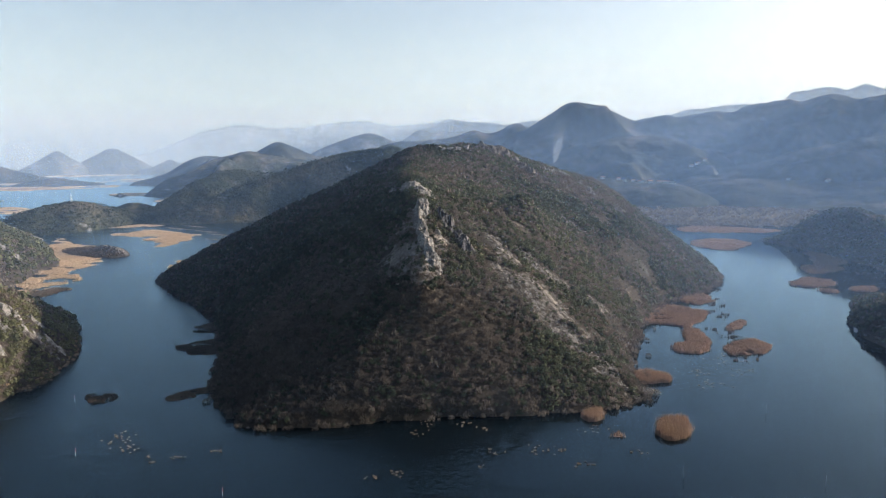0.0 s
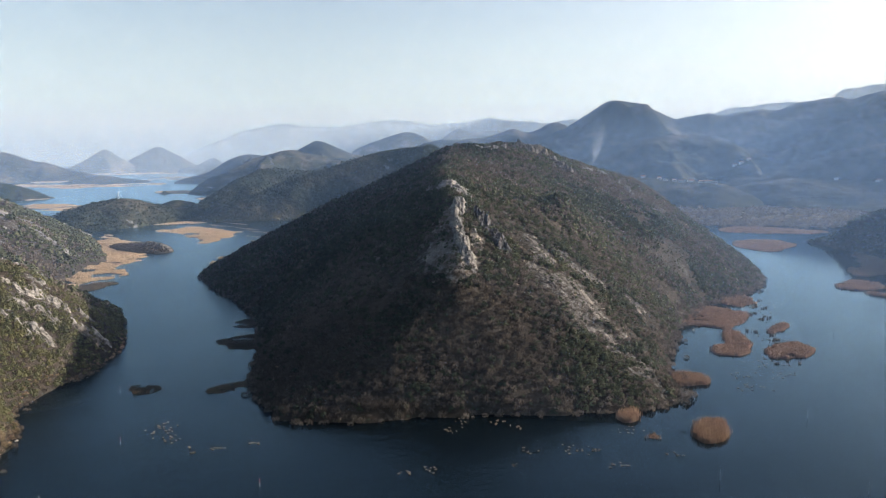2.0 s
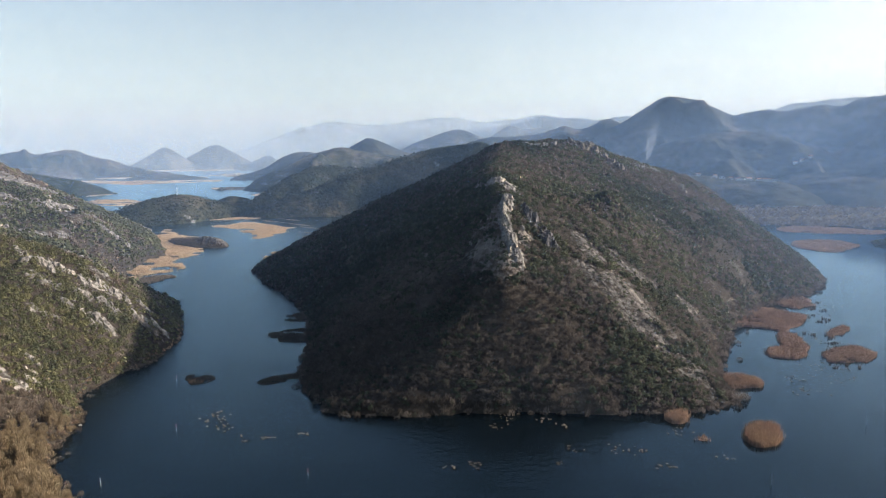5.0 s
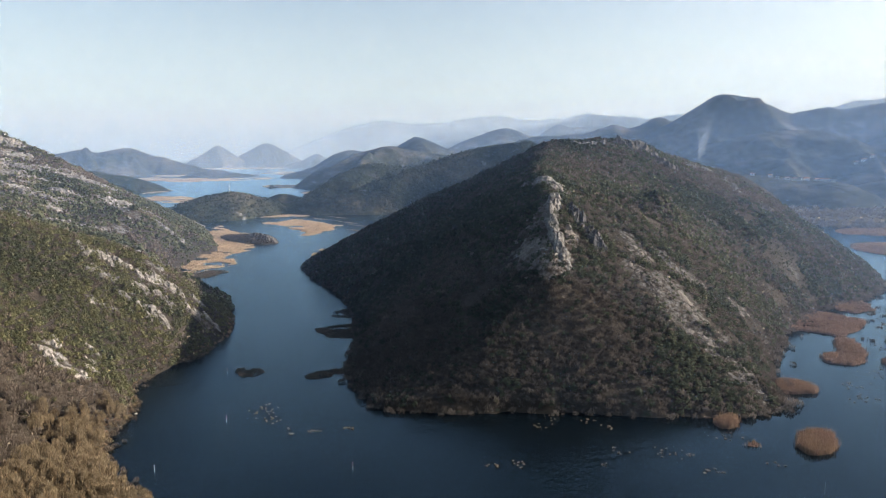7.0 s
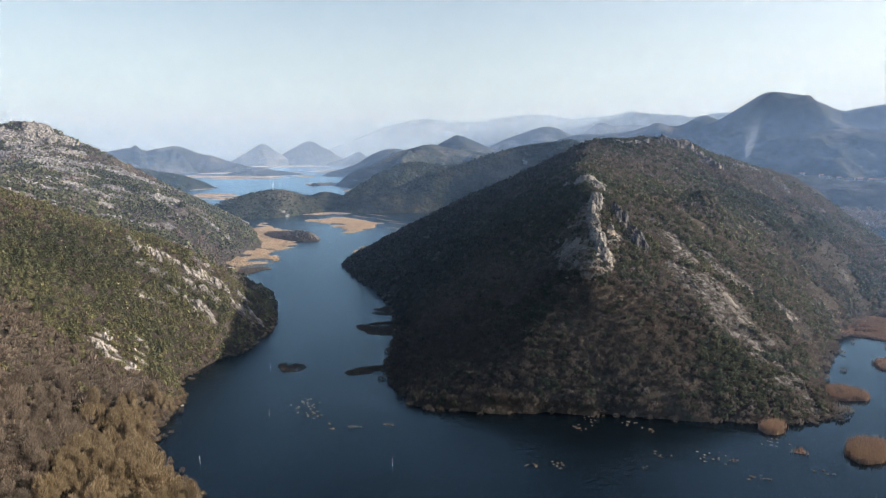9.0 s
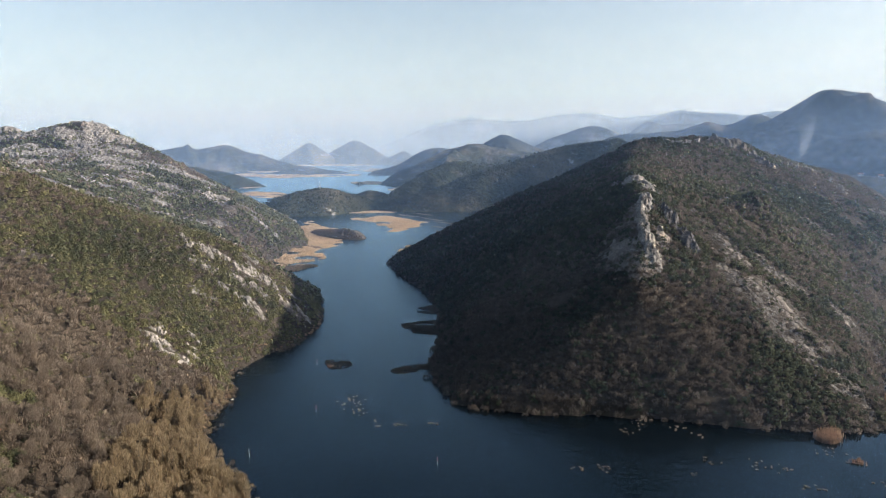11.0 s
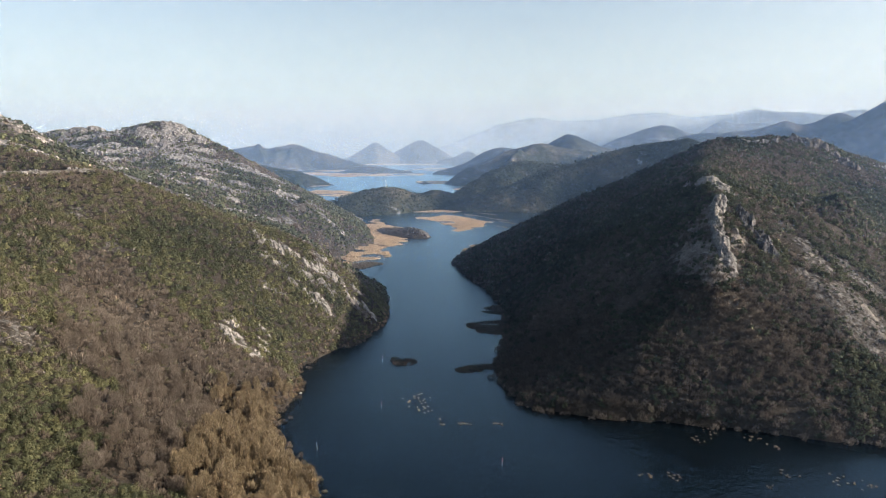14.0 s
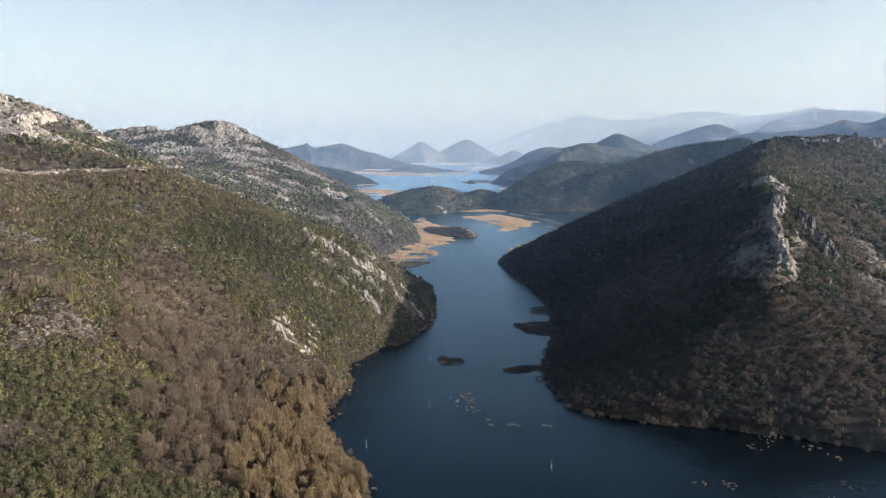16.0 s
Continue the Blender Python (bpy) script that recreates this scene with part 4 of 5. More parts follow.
willows = [tree_thing(s, h, w, WILLOW, "yellow-twigged leafless willow on the lake shore", "willows on the shore") for s, h, w in ((1, 5.0, 1.5), (2, 6.0, 1.7), (3, 4.4, 1.4), (4, 5.6, 1.5), (5, 6.6, 1.9))]
x, y = sow(left_hill, 2.4, lambda x, y: (blobs(x, y, YELLOW_WOOD) > 0.05) & (y > 110))
order = rng.permutation(len(x))
one, rest = order[:160], order[160:]
plant_trees(willows, x[one], y[one], left_hill)
tall = np.stack([x, y, left_hill.height(x, y) - 0.2], 1)[rest]
spread("willow_thicket", [twig_bush(280, s, 2.5, 0.04, (0.5, 0.85)) for s in (31, 32, 33)], tall, rng.uniform(1.1, 1.9, len(rest)), rng.uniform(0, 1, len(rest)), WILLOW, "thicket of yellow-twigged willows on the shore", "willow thicket")
maples = [tree_thing(s, h, w, BARE, "leafless grey-brown tree in the slope woodland", "bare trees above the shore") for s, h, w in ((11, 5.0, 2.0), (12, 5.8, 2.2), (13, 4.4, 1.9), (14, 5.2, 2.4))]
x, y = sow(left_hill, 7.0, lambda x, y: (blobs(x, y, BROWN_WOOD) > 0.15) & (blobs(x, y, YELLOW_WOOD) < 0.05) & (np.hypot(x, y) < 290))
plant_trees(maples, x[:125], y[:125], left_hill)


# ---- rocks ----
def stone(seed, flat=1.0):
    """An angular boulder of about radius 1: a rough sphere cut by some planes."""
    r = np.random.default_rng(seed)
    bm = bmesh.new()
    bmesh.ops.create_icosphere(bm, subdivisions=1, radius=1.0)
    v = np.array([p.co for p in bm.verts])
    f = np.array([[p.index for p in q.verts] for q in bm.faces])
    bm.free()
    for _ in range(9):
        n = r.normal(0, 1, 3)
        n /= np.linalg.norm(n)
        d = v @ n
        cut = r.uniform(0.45, 0.8)
        v = v - np.where(d > cut, d - cut, 0)[:, None] * n
    return v * (1, r.uniform(0.7, 1.0), flat * r.uniform(0.7, 1.2)), f


STONES = [stone(s, fl) for s, fl in ((1, 1.0), (2, 1.3), (3, 0.8), (4, 1.0), (5, 0.6))]


def stones(name, spots, sizes, mat, label, category="rock", lean=0.4, tall=1.0, kind=""):
    """Boulders at spots, as one piece of rock."""
    vs, fs, n = [], [], 0
    for (x, y, z), s in zip(spots, sizes):
        v, f = STONES[rng.integers(0, len(STONES))]
        turn = np.array(Euler((rng.normal(0, lean), rng.normal(0, lean), rng.uniform(0, 6.3))).to_matrix())
        w = (v * (s * rng.uniform(0.7, 1.3), s, s * tall * rng.uniform(0.7, 1.3))) @ turn.T + (x, y, z)
        vs.append(w)
        fs.append(f + n)
        n += len(v)
    ob = mesh_object(name, np.vstack(vs), np.vstack(fs), mat)
    return tagged(ob, label, category, kind=kind)


def boulder_mesh(k, mat, made={}):
    if (k, mat.name) not in made:
        v, f = STONES[k]
        ob = mesh_object("boulder", v, f, mat)
        made[k, mat.name] = ob.data
        bpy.data.objects.remove(ob)
    return made[k, mat.name]


def outcrop(land, line, width, amp, mat, label, res=0.7, loose=8, fine=0.5, broken=1.0):
    """A crag of broken limestone beds that stands out of the slope along a line, with some loose blocks."""
    seed = int(abs(line[0][0] * 13 + line[0][1] * 7))
    p = smooth_line(line, 1.0)
    lo, hi = p.min(0) - 2.2 * width, p.max(0) + 2.2 * width
    res = 0.75 * res
    x, y = np.meshgrid(np.arange(lo[0], hi[0], res), np.arange(lo[1], hi[1], res), indexing="ij")
    edge = 1 - from_line(p, x, y) / width + broken * (1.2 * fbm(x, y, width * 1.1, 5, seed) + 0.8 * fbm(x, y, 3.5, 4, seed + 1, True) - 0.38)
    up = np.clip(edge * 1.5, 0, 1) ** 0.7
    crag = 0.5 + 0.5 * fbm(x + 0.4 * y, 0.6 * y, width * 0.9 + 2, 6, seed + 3, True)
    bed = 0.22 * amp
    tall = 0.62 * amp * crag
    tall = fine * tall + (1 - fine) * bed * np.floor(tall / bed + 0.5) + 0.26 * amp * (fbm(x, y, 3.2, 3, seed + 5, True) - 0.2) + 0.14 * amp * fbm(x, y, 1.2, 2, seed + 6)
    z = land.height(x, y) + np.where(up > 0, up * np.maximum(tall, 0.2) - 0.2, -0.9)
    x = x + 0.6 * res * fbm(x, z * 2, 2.0, 2, seed + 8)
    ob = grid_mesh("rock_outcrop", x, y, z, mat, edge > -0.05)
    ob.data.polygons.foreach_set("use_smooth", [False] * len(ob.data.polygons))
    tagged(ob, label, "rock outcrop")
    for k in range(loose):
        q = p[rng.integers(0, len(p))] + rng.normal(0, width, 2)
        s = 0.16 * amp * rng.gamma(2.5, 0.4) + 0.15
        b = new("boulder", boulder_mesh(int(rng.integers(0, len(STONES))), mat))
        b.parent = ob
        b.location = (q[0], q[1], land.height(*q) + 0.1 * s)
        b.rotation_euler = (rng.normal(0, 0.4), rng.normal(0, 0.4), rng.uniform(0, 6.3))
        b.scale = (s * rng.uniform(0.9, 1.6), s, s * rng.uniform(0.6, 1.1))
    return ob


outcrop(main_hill, [(-32, 456), (-26, 449), (-20, 440), (-13, 430), (-8, 421)], 6.5, 5.0, GREY_ROCK, "pale limestone crag on the ridge of the hill", 0.6, 14, 0.5, 0.7)
outcrop(main_hill, [(-11, 399), (-13, 385), (-12, 373), (-10, 360), (-6, 351), (-4, 342)], 4.4, 6.5, GREY_ROCK, "bright limestone rib running down the ridge", 0.5, 16, 0.6, 0.42)
# shade of the rib's left side is helped by the darker scree colour
outcrop(main_hill, [(-19, 386), (-22, 368), (-22, 354), (-13, 340)], 9.5, 3.0, SCREE, "broken rock slab coloured darker for the shaded side of the rib", 0.8, 24, 0.7, 0.5)
outcrop(main_hill, [(-1, 396), (4, 388), (8, 382), (13, 372)], 4.2, 8.5, DARK_ROCK, "dark jagged rock fin beside the ridge", 0.55, 6, 0.8, 0.6)
outcrop(main_hill, [(-3, 378), (0, 362)], 3.4, 2.5, SCREE, "brown-grey rubble between the rib and the fin", 0.7, 12)
outcrop(main_hill, [(36, 632), (44, 632), (52, 636), (58, 633)], 6.5, 9.5, SCREE, "grey summit cliff of the hill", 0.8, 8, 0.5, 0.7)
# the dark rock colour gives this step its shade
outcrop(main_hill, [(24, 628), (31, 630)], 3.5, 3.0, DARK_ROCK, "dark shaded step beside the summit cliff", 0.8, 4)
outcrop(main_hill, [(-4, 603), (4, 605), (12, 608), (20, 616)], 4.5, 6.0, GREY_ROCK, "grey rocks along the summit edge", 0.8, 8, 0.5, 0.8)
outcrop(main_hill, [(66, 626), (70, 618), (76, 608)], 6.5, 8.5, SCREE, "grey rock ribs below the summit", 0.8, 8, 0.5, 0.8)
outcrop(main_hill, [(98, 645), (104, 654), (112, 655)], 6.0, 6.5, GREY_ROCK, "grey rock ribs on the hill's shoulder", 0.9)
outcrop(main_hill, [(128, 655), (133, 640), (134, 628)], 5.0, 6.0, GREY_ROCK, "grey rock ribs on the hill's shoulder", 0.9)
outcrop(main_hill, [(156, 626), (162, 620)], 4.0, 5.0, SCREE, "grey rocks low on the hill's shoulder", 0.9)
for bx, by in ((30, 398), (35, 388), (40, 384), (31, 367), (38, 357), (52, 366), (60, 388), (57, 362), (59, 352), (55, 343), (63, 338), (88, 394), (77, 316), (80, 322), (93, 517)):
    outcrop(main_hill, [(bx - 2, by + 3), (bx + 2, by - 3)], 2.0, 1.3, SCREE, "weathered ledge of pale rock in the dry slope", 0.55, 5)
outcrop(main_hill, [(-125, 474), (-121, 460)], 3.0, 3.5, SCREE, "small grey rocks in the shaded scrub")
for bx, by in ((-118, 470), (-95, 455), (-70, 480), (-62, 440), (-88, 520), (-45, 470), (-105, 400), (-60, 395), (-150, 540), (-40, 430)):
    outcrop(main_hill, [(bx, by), (bx + 3, by - 8)], 2.2, 3.0, SCREE, "small grey rocks in the shaded scrub", 0.7, 4)
outcrop(main_hill, [(83, 293), (87, 299), (89, 306)], 1.3, 1.2, ROCK, "pale stones at the water's edge", 0.4, 20)
for bx, by in [(-216, 240), (-217, 246), (-219, 252), (-213, 239), (-210, 243), (-208, 238), (-204, 238), (-202, 241), (-200, 245), (-207, 258), (-211, 266), (-203, 253)]:
    tx, ty = rng.uniform(0.8, 2.0), rng.uniform(-1.5, 1.5)
    outcrop(left_hill, [(bx - tx, by - ty), (bx + tx, by + ty)], rng.uniform(1.2, 2.3), rng.uniform(2.0, 4.0), ROCK, "white limestone crag above the bare wood", 0.45, 6)
SPUR_ROCKS = [(-253, 334), (-250, 339), (-244, 322), (-237, 346), (-238, 354), (-242, 362), (-234, 333), (-232, 355), (-230, 318), (-224, 342), (-219, 343), (-220, 370), (-219, 319), (-217, 324), (-214, 355), (-209, 360), (-260, 327), (-323, 476), (-333, 482), (-251, 337), (-246, 340), (-240, 348), (-236, 352), (-234, 335), (-230, 356), (-227, 360), (-230, 317), (-245, 320), (-223, 341), (-217, 323), (-223, 323), (-261, 327), (-348, 480), (-231, 300)]
for bx, by in SPUR_ROCKS:
    tx, ty = rng.uniform(1.0, 4.0), rng.uniform(-1.5, 3.0)
    outcrop(left_hill, [(bx - tx, by - ty), (bx, by), (bx + tx, by + ty)], rng.uniform(1.8, 3.2), rng.uniform(2.4, 5.0), GREY_ROCK, "broken grey-white limestone rocks on the spur", 0.7, 6)
# darker stone than the rest of the spur, imitating the shadow on its end
outcrop(left_hill, [(-213, 352), (-207, 354), (-205, 360)], 3.0, 4.0, SCREE, "shaded grey rocks above the water")
outcrop(left_hill, [(-454, 283), (-467, 286), (-476, 303), (-486, 318), (-490, 326)], 6.5, 9.0, ROCK, "tall pale limestone cliff below the hilltop", 0.8, 20, 0.5, 0.6)
outcrop(left_hill, [(-431, 271), (-440, 276)], 4.0, 5.0, ROCK, "pale limestone ledge at the foot of the cliff", 0.8)
outcrop(left_hill, [(-483, 363), (-484, 371)], 4.0, 4.5, ROCK, "pale limestone knob on the shoulder", 0.8)
outcrop(left_hill, [(-503, 296), (-499, 303)], 3.6, 6.0, ROCK, "pale limestone crag near the hilltop", 1.0)
outcrop(left_hill, [(-440, 282), (-446, 290)], 3.5, 5.0, ROCK, "pale limestone ledge under the cliff", 0.9)
outcrop(left_hill, [(-489, 345), (-487, 368)], 6.0, 6.0, SCREE, "grey rock slab on the shoulder", 1.0)
BACK_ROCKS = [(-830, 651), (-781, 646), (-757, 663), (-706, 591), (-662, 585), (-708, 674), (-657, 667), (-613, 644), (-579, 617), (-566, 625), (-450, 523), (-537, 635), (-482, 587), (-462, 642), (-853, 660), (-827, 667), (-804, 681), (-752, 658), (-795, 636), (-725, 607), (-720, 620), (-687, 608), (-679, 627), (-660, 626), (-627, 590), (-671, 662), (-669, 705),
              (-659, 710), (-685, 702), (-621, 634), (-588, 626), (-566, 630), (-506, 550), (-476, 536), (-471, 555), (-577, 729), (-555, 718), (-566, 788), (-447, 664), (-411, 632), (-700, 671), (-640, 690), (-600, 660), (-540, 600)]
for bx, by in BACK_ROCKS:
    tilt = rng.uniform(-6, 6)
    outcrop(left_hill, [(bx - 8, by - 3 - tilt), (bx, by), (bx + 9, by + 3 + tilt)], rng.uniform(7, 13), rng.uniform(4, 8), GREY_ROCK, "pale limestone outcrop on the far hillside", 1.5, 5)
# Loose stones on the bare patches.
for land, patches, label in ((main_hill, MAIN_STONY[:33], "loose grey scree down the peninsula hill"), (left_hill, LEFT_STONY[:9], "loose grey stones on bare ground")):
    i = rng.integers(0, len(patches), 1500)
    q = np.array(patches)[i]
    x, y = q[:, 0] + rng.normal(0, 0.75, 1500) * q[:, 2], q[:, 1] + rng.normal(0, 0.75, 1500) * q[:, 2]
    s = 0.5 * rng.gamma(2.5, 0.35, 1500)
    stones("scree", np.stack([x, y, land.height(x, y)], 1), s, SCREE, label, "scree", 0.3, 0.6, "stuff")
x, y = sow(left_hill, 3.8, lambda x, y: seen_left(x, y) & (far_rock(x, y, left_hill.height(x, y)) > 0.25 + 0.5 * rng.uniform(0, 1, x.shape)))
s = 0.9 * rng.gamma(2.5, 0.4, len(x))
stones("scree", np.stack([x, y, left_hill.height(x, y)], 1), s, ROCK, "pale limestone boulders over the far hillside", "boulders", 0.4, 0.9, "stuff")
line = left_hill.shore[(left_hill.shore[:, 1] > 225) & (left_hill.shore[:, 1] < 420) & (left_hill.shore[:, 0] > -300)]
i = rng.integers(0, len(line), 260)
x, y = (line[i] + rng.normal(0, 0.9, (260, 2))).T
stones("shore_stones", np.stack([x, y, 0 * x + 0.1], 1), 0.45 * rng.gamma(3, 0.33, 260), ROCK, "pale stones along the water line", "stones", 0.3, 0.7, "stuff")

# ---- the hill road ----
side = np.gradient(road_line, axis=0)
side = np.stack([-side[:, 1], side[:, 0]], 1) / np.linalg.norm(side, axis=1)[:, None]
level = left_hill.height(road_line[:, 0], road_line[:, 1]) + 0.9
level = np.convolve(np.pad(level, 6, mode="edge"), np.ones(13) / 13, "valid")
rv = [np.column_stack([road_line + side * w, level + dz]) for w, dz in ((-2.6, -4.0), (-2.4, 0.0), (2.4, 0.0), (2.6, -4.0))]
n = len(road_line)
rf = [(a * n + k, a * n + k + 1, (a + 1) * n + k + 1, (a + 1) * n + k) for a in range(3) for k in range(n - 1)]
tagged(mesh_object("road", np.vstack(rv), rf, GRAVEL), "narrow pale hill road cut along the slope", "road", kind="structure")
for dist, dz in ((2.9, 0.4), (-4.0, 1.2)):
    q = road_line[::2] + side[::2] * dist
    i = np.repeat(np.arange(len(q)), 3)
    keep = fbm(q[i, 0], q[i, 1], 12, 2, 5) > -0.15
    i = i[keep]
    x, y = q[i, 0] + rng.normal(0, 0.7, len(i)), q[i, 1] + rng.normal(0, 0.7, len(i))
    stones("roadside_rocks", np.stack([x, y, np.maximum(left_hill.height(x, y), level[::2][i] - 1.5) + dz * 0.5], 1), 0.7 * rng.gamma(3, 0.33, len(i)), ROCK, "pale cut rocks along the hill road", "rocks", kind="stuff")

# ---- rocky spit at the channel ----
SPIT_SHORE = [(-372, 800), (-352, 775), (-344, 762), (-350, 748), (-372, 742), (-396, 752), (-420, 770), (-440, 800), (-420, 822), (-392, 818)]
spit = Land(SPIT_SHORE, [[(-430, 795, 3), (-400, 785, 5), (-375, 775, 8), (-358, 765, 6)]], (), 3.0, 0.8, 0.6, 77, 2.0)
tagged(spit.mesh("rocky_spit", SOIL), "low rocky spit reaching into the channel", "spit", kind="structure")
outcrop(spit, [(-385, 778), (-370, 770), (-352, 762)], 7.0, 5.0, SCREE, "grey rocks over the low spit", 1.2, 20)
x, y = sow(spit, 3.5, lambda x, y: x < -350)
spread("bare_scrub", TWIGGY_LOW, np.stack([x, y, spit.height(x, y)], 1), 1.6 * rng.uniform(0.6, 1.2, len(x)), rng.uniform(0, 0.5, len(x)), BARE, "grey leafless scrub on the rocky spit", "scrub")


# ---- reeds ----
def reed_bed(cx, cy, rx, ry, tilt=0.0, density=2.2, height=1.7, tone=0.5, label="dry tan reed bed standing in the lake", seed=0, blade=0.22, mat=None):
    """Upright dry reeds in an uneven patch on the water, over a mat of broken stalks."""
    r = np.random.default_rng(seed + int(abs(cx) * 7 + abs(cy)))
    n = int(min(9000, max(26, density * 3.14 * rx * ry)))
    a, q = r.uniform(0, 2 * np.pi, n), np.sqrt(r.uniform(0, 1, n))
    edge = 1 + 0.22 * np.sin(3 * a + cx) + 0.16 * np.sin(5 * a + cy) + 0.1 * np.sin(9 * a + 2 * cx)
    u, v = rx * edge * q * np.cos(a), ry * edge * q * np.sin(a)
    x, y = cx + u * math.cos(tilt) - v * math.sin(tilt), cy + u * math.sin(tilt) + v * math.cos(tilt)
    gap = fbm(x, y, max(5.0, 0.5 * min(rx, ry)), 3, 5) + 0.45 * (1 - q) > -0.12
    x, y = x[gap], y[gap]
    n = len(x)
    h = height * r.uniform(0.5, 1.15, n)
    foot = np.stack([x, y, np.full(n, -0.1)], 1)
    lean = np.stack([r.normal(0, 0.25, n), r.normal(0, 0.25, n), h], 1)
    t = r.uniform(0, np.pi, n)
    side = np.stack([np.cos(t), np.sin(t), 0 * t], 1) * (blade * r.uniform(0.6, 1.5, n))[:, None]
    tri = np.stack([foot - side, foot + side, foot + lean], 1)
    mat_n = n // 2 if rx > 2 else 0
    k = r.integers(0, n, mat_n)
    c = foot[k] + (0, 0, 0.25)
    t = r.uniform(0, 2 * np.pi, mat_n)
    d1 = np.stack([np.cos(t), np.sin(t), 0 * t], 1) * (1.1 if rx > 10 else 0.5)
    d2 = np.stack([-np.sin(t), np.cos(t), 0 * t], 1) * (0.7 if rx > 10 else 0.35)
    flat = np.stack([c - d1 - d2, c + d1 - d2, c + d2 + (0, 0, 0.1)], 1)
    tri = np.vstack([tri, flat]).reshape(-1, 3)
    ob = mesh_object("reed_bed", tri, np.arange(len(tri)).reshape(-1, 3), mat or REED)
    at = ob.data.attributes.new("tint", "FLOAT", "POINT")
    at.data.foreach_set("value", np.repeat(np.clip(r.normal(tone, 0.2, len(tri) // 3), 0, 1), 3).astype(np.float32))
    return tagged(ob, label, "reeds", "reed beds in the lake", "stuff")


def reed_patch(outline, height, tone, mat, bed_mat, label, blade=0.2, most=5000, ragged=1.0, dense=1.4):
    """A reed bed of its own outline: a thick low mat of stalks with a ragged edge, and upright stems over it."""
    size = max(np.ptp(np.array(outline)[:, 0]), np.ptp(np.array(outline)[:, 1]))
    seed = int(abs(outline[0][0]) * 3 + abs(outline[0][1]))
    r = np.random.default_rng(seed)
    line = smooth_line(outline, max(0.6, size / 90), True)
    wob = ragged * 0.085 * size
    line = line + wob * np.stack([fbm(line[:, 0], line[:, 1], 0.22 * size, 6, seed), fbm(line[:, 0], line[:, 1], 0.22 * size, 6, seed + 4)], 1)
    lo, hi = line.min(0), line.max(0)
    res = max(0.5, size / 75)
    x, y = np.meshgrid(np.arange(lo[0] - res, hi[0] + 2 * res, res), np.arange(lo[1] - res, hi[1] + 2 * res, res), indexing="ij")
    full = inside(line, x, y) & (fbm(x, 1.8 * y, 0.22 * size + 2, 5, seed + 7) > -0.36 + 0.1 * (ragged - 1))
    z = np.where(full, height * (0.4 + 0.3 * fbm(x, y, 3 * res, 3, seed + 8)), -0.3)
    n = int(min(1.8 * most, 2.2 * dense * full.sum() * res * res))
    c = np.stack([r.uniform(lo[0] - wob * 0.3, hi[0] + wob * 0.3, 4 * n), r.uniform(lo[1], hi[1], 4 * n)], 1)
    near = np.clip(((c - (lo - res)) / res).round().astype(int), 0, np.array(x.shape) - 1)
    c = c[full[near[:, 0], near[:, 1]]][:n] + r.normal(0, 0.6 * res + 0.3, (min(n, int(full[near[:, 0], near[:, 1]].sum())), 2))
    n = len(c)
    foot = np.column_stack([c, np.full(n, -0.1)])
    lean = np.stack([r.normal(0, 0.22, n), r.normal(0, 0.22, n), height * r.uniform(0.7, 1.2, n)], 1)
    t = r.uniform(0, np.pi, n)
    side = np.stack([np.cos(t), np.sin(t), 0 * t], 1) * (0.7 * blade * r.uniform(0.6, 1.4, n))[:, None]
    tri = np.stack([foot - side, foot + side, foot + lean], 1).reshape(-1, 3)
    ob = mesh_object("reed_bed", tri, np.arange(len(tri)).reshape(-1, 3), mat)
    shade = np.clip(tone + 0.35 * fbm(c[:, 0], c[:, 1], 0.2 * size + 3, 4, seed + 2) + r.normal(0, 0.12, n), 0, 1)
    ob.data.attributes.new("tint", "FLOAT", "POINT").data.foreach_set("value", np.repeat(shade, 3).astype(np.float32))
    tagged(ob, label, "reeds", "reed beds in the lake", "stuff")
    grid_mesh("stalk_mat", x, y, z, bed_mat, full).parent = ob
    return ob


RUST_MAT = forest_material("rust_stalk_mat", (0.19, 0.118, 0.088), (0.235, 0.15, 0.112), (0.28, 0.185, 0.135), 0.7, 0.92)
STRAW_MAT = forest_material("straw_stalk_mat", (0.34, 0.235, 0.15), (0.43, 0.31, 0.205), (0.50, 0.37, 0.26), 0.25, 0.92)
# dark stalk colour that imitates the peninsula hill's shadow
SHADOW_MAT = forest_material("shadow_stalk_mat", (0.07, 0.058, 0.046), (0.10, 0.083, 0.064), (0.14, 0.115, 0.088), 0.7, 0.92)
RUSTY = "rust-brown dry reed bed standing in the lake"
for outline in ([(132, 491), (151, 500), (170, 494), (184, 477), (178, 460), (158, 436), (148, 439), (128, 448)], [(186, 536), (198, 545), (206, 531), (202, 513), (188, 499), (178, 507)],
                [(151, 426), (160, 428), (159, 412), (153, 388), (143, 376), (132, 377), (131, 388), (141, 399)], [(161, 387), (173, 399), (184, 401), (188, 388), (175, 374), (159, 370), (158, 379)], [(185, 440), (196, 450), (197, 442), (182, 425), (176, 424)]):
    reed_patch(outline, 2.2, 0.08, REED, RUST_MAT, RUSTY, 0.16)
for outline in ([(405, 763), (418, 767), (408, 706), (389, 677), (365, 677)], [(350, 671), (382, 663), (372, 644), (339, 629), (337, 645)], [(298, 587), (322, 606), (334, 592), (328, 574), (305, 564), (293, 572)],
                [(335, 561), (353, 563), (345, 547), (328, 547)], [(305, 555), (315, 550), (311, 541), (302, 545)]):
    reed_patch(outline, 2.3, 0.08, REED, RUST_MAT, RUSTY, 0.28)
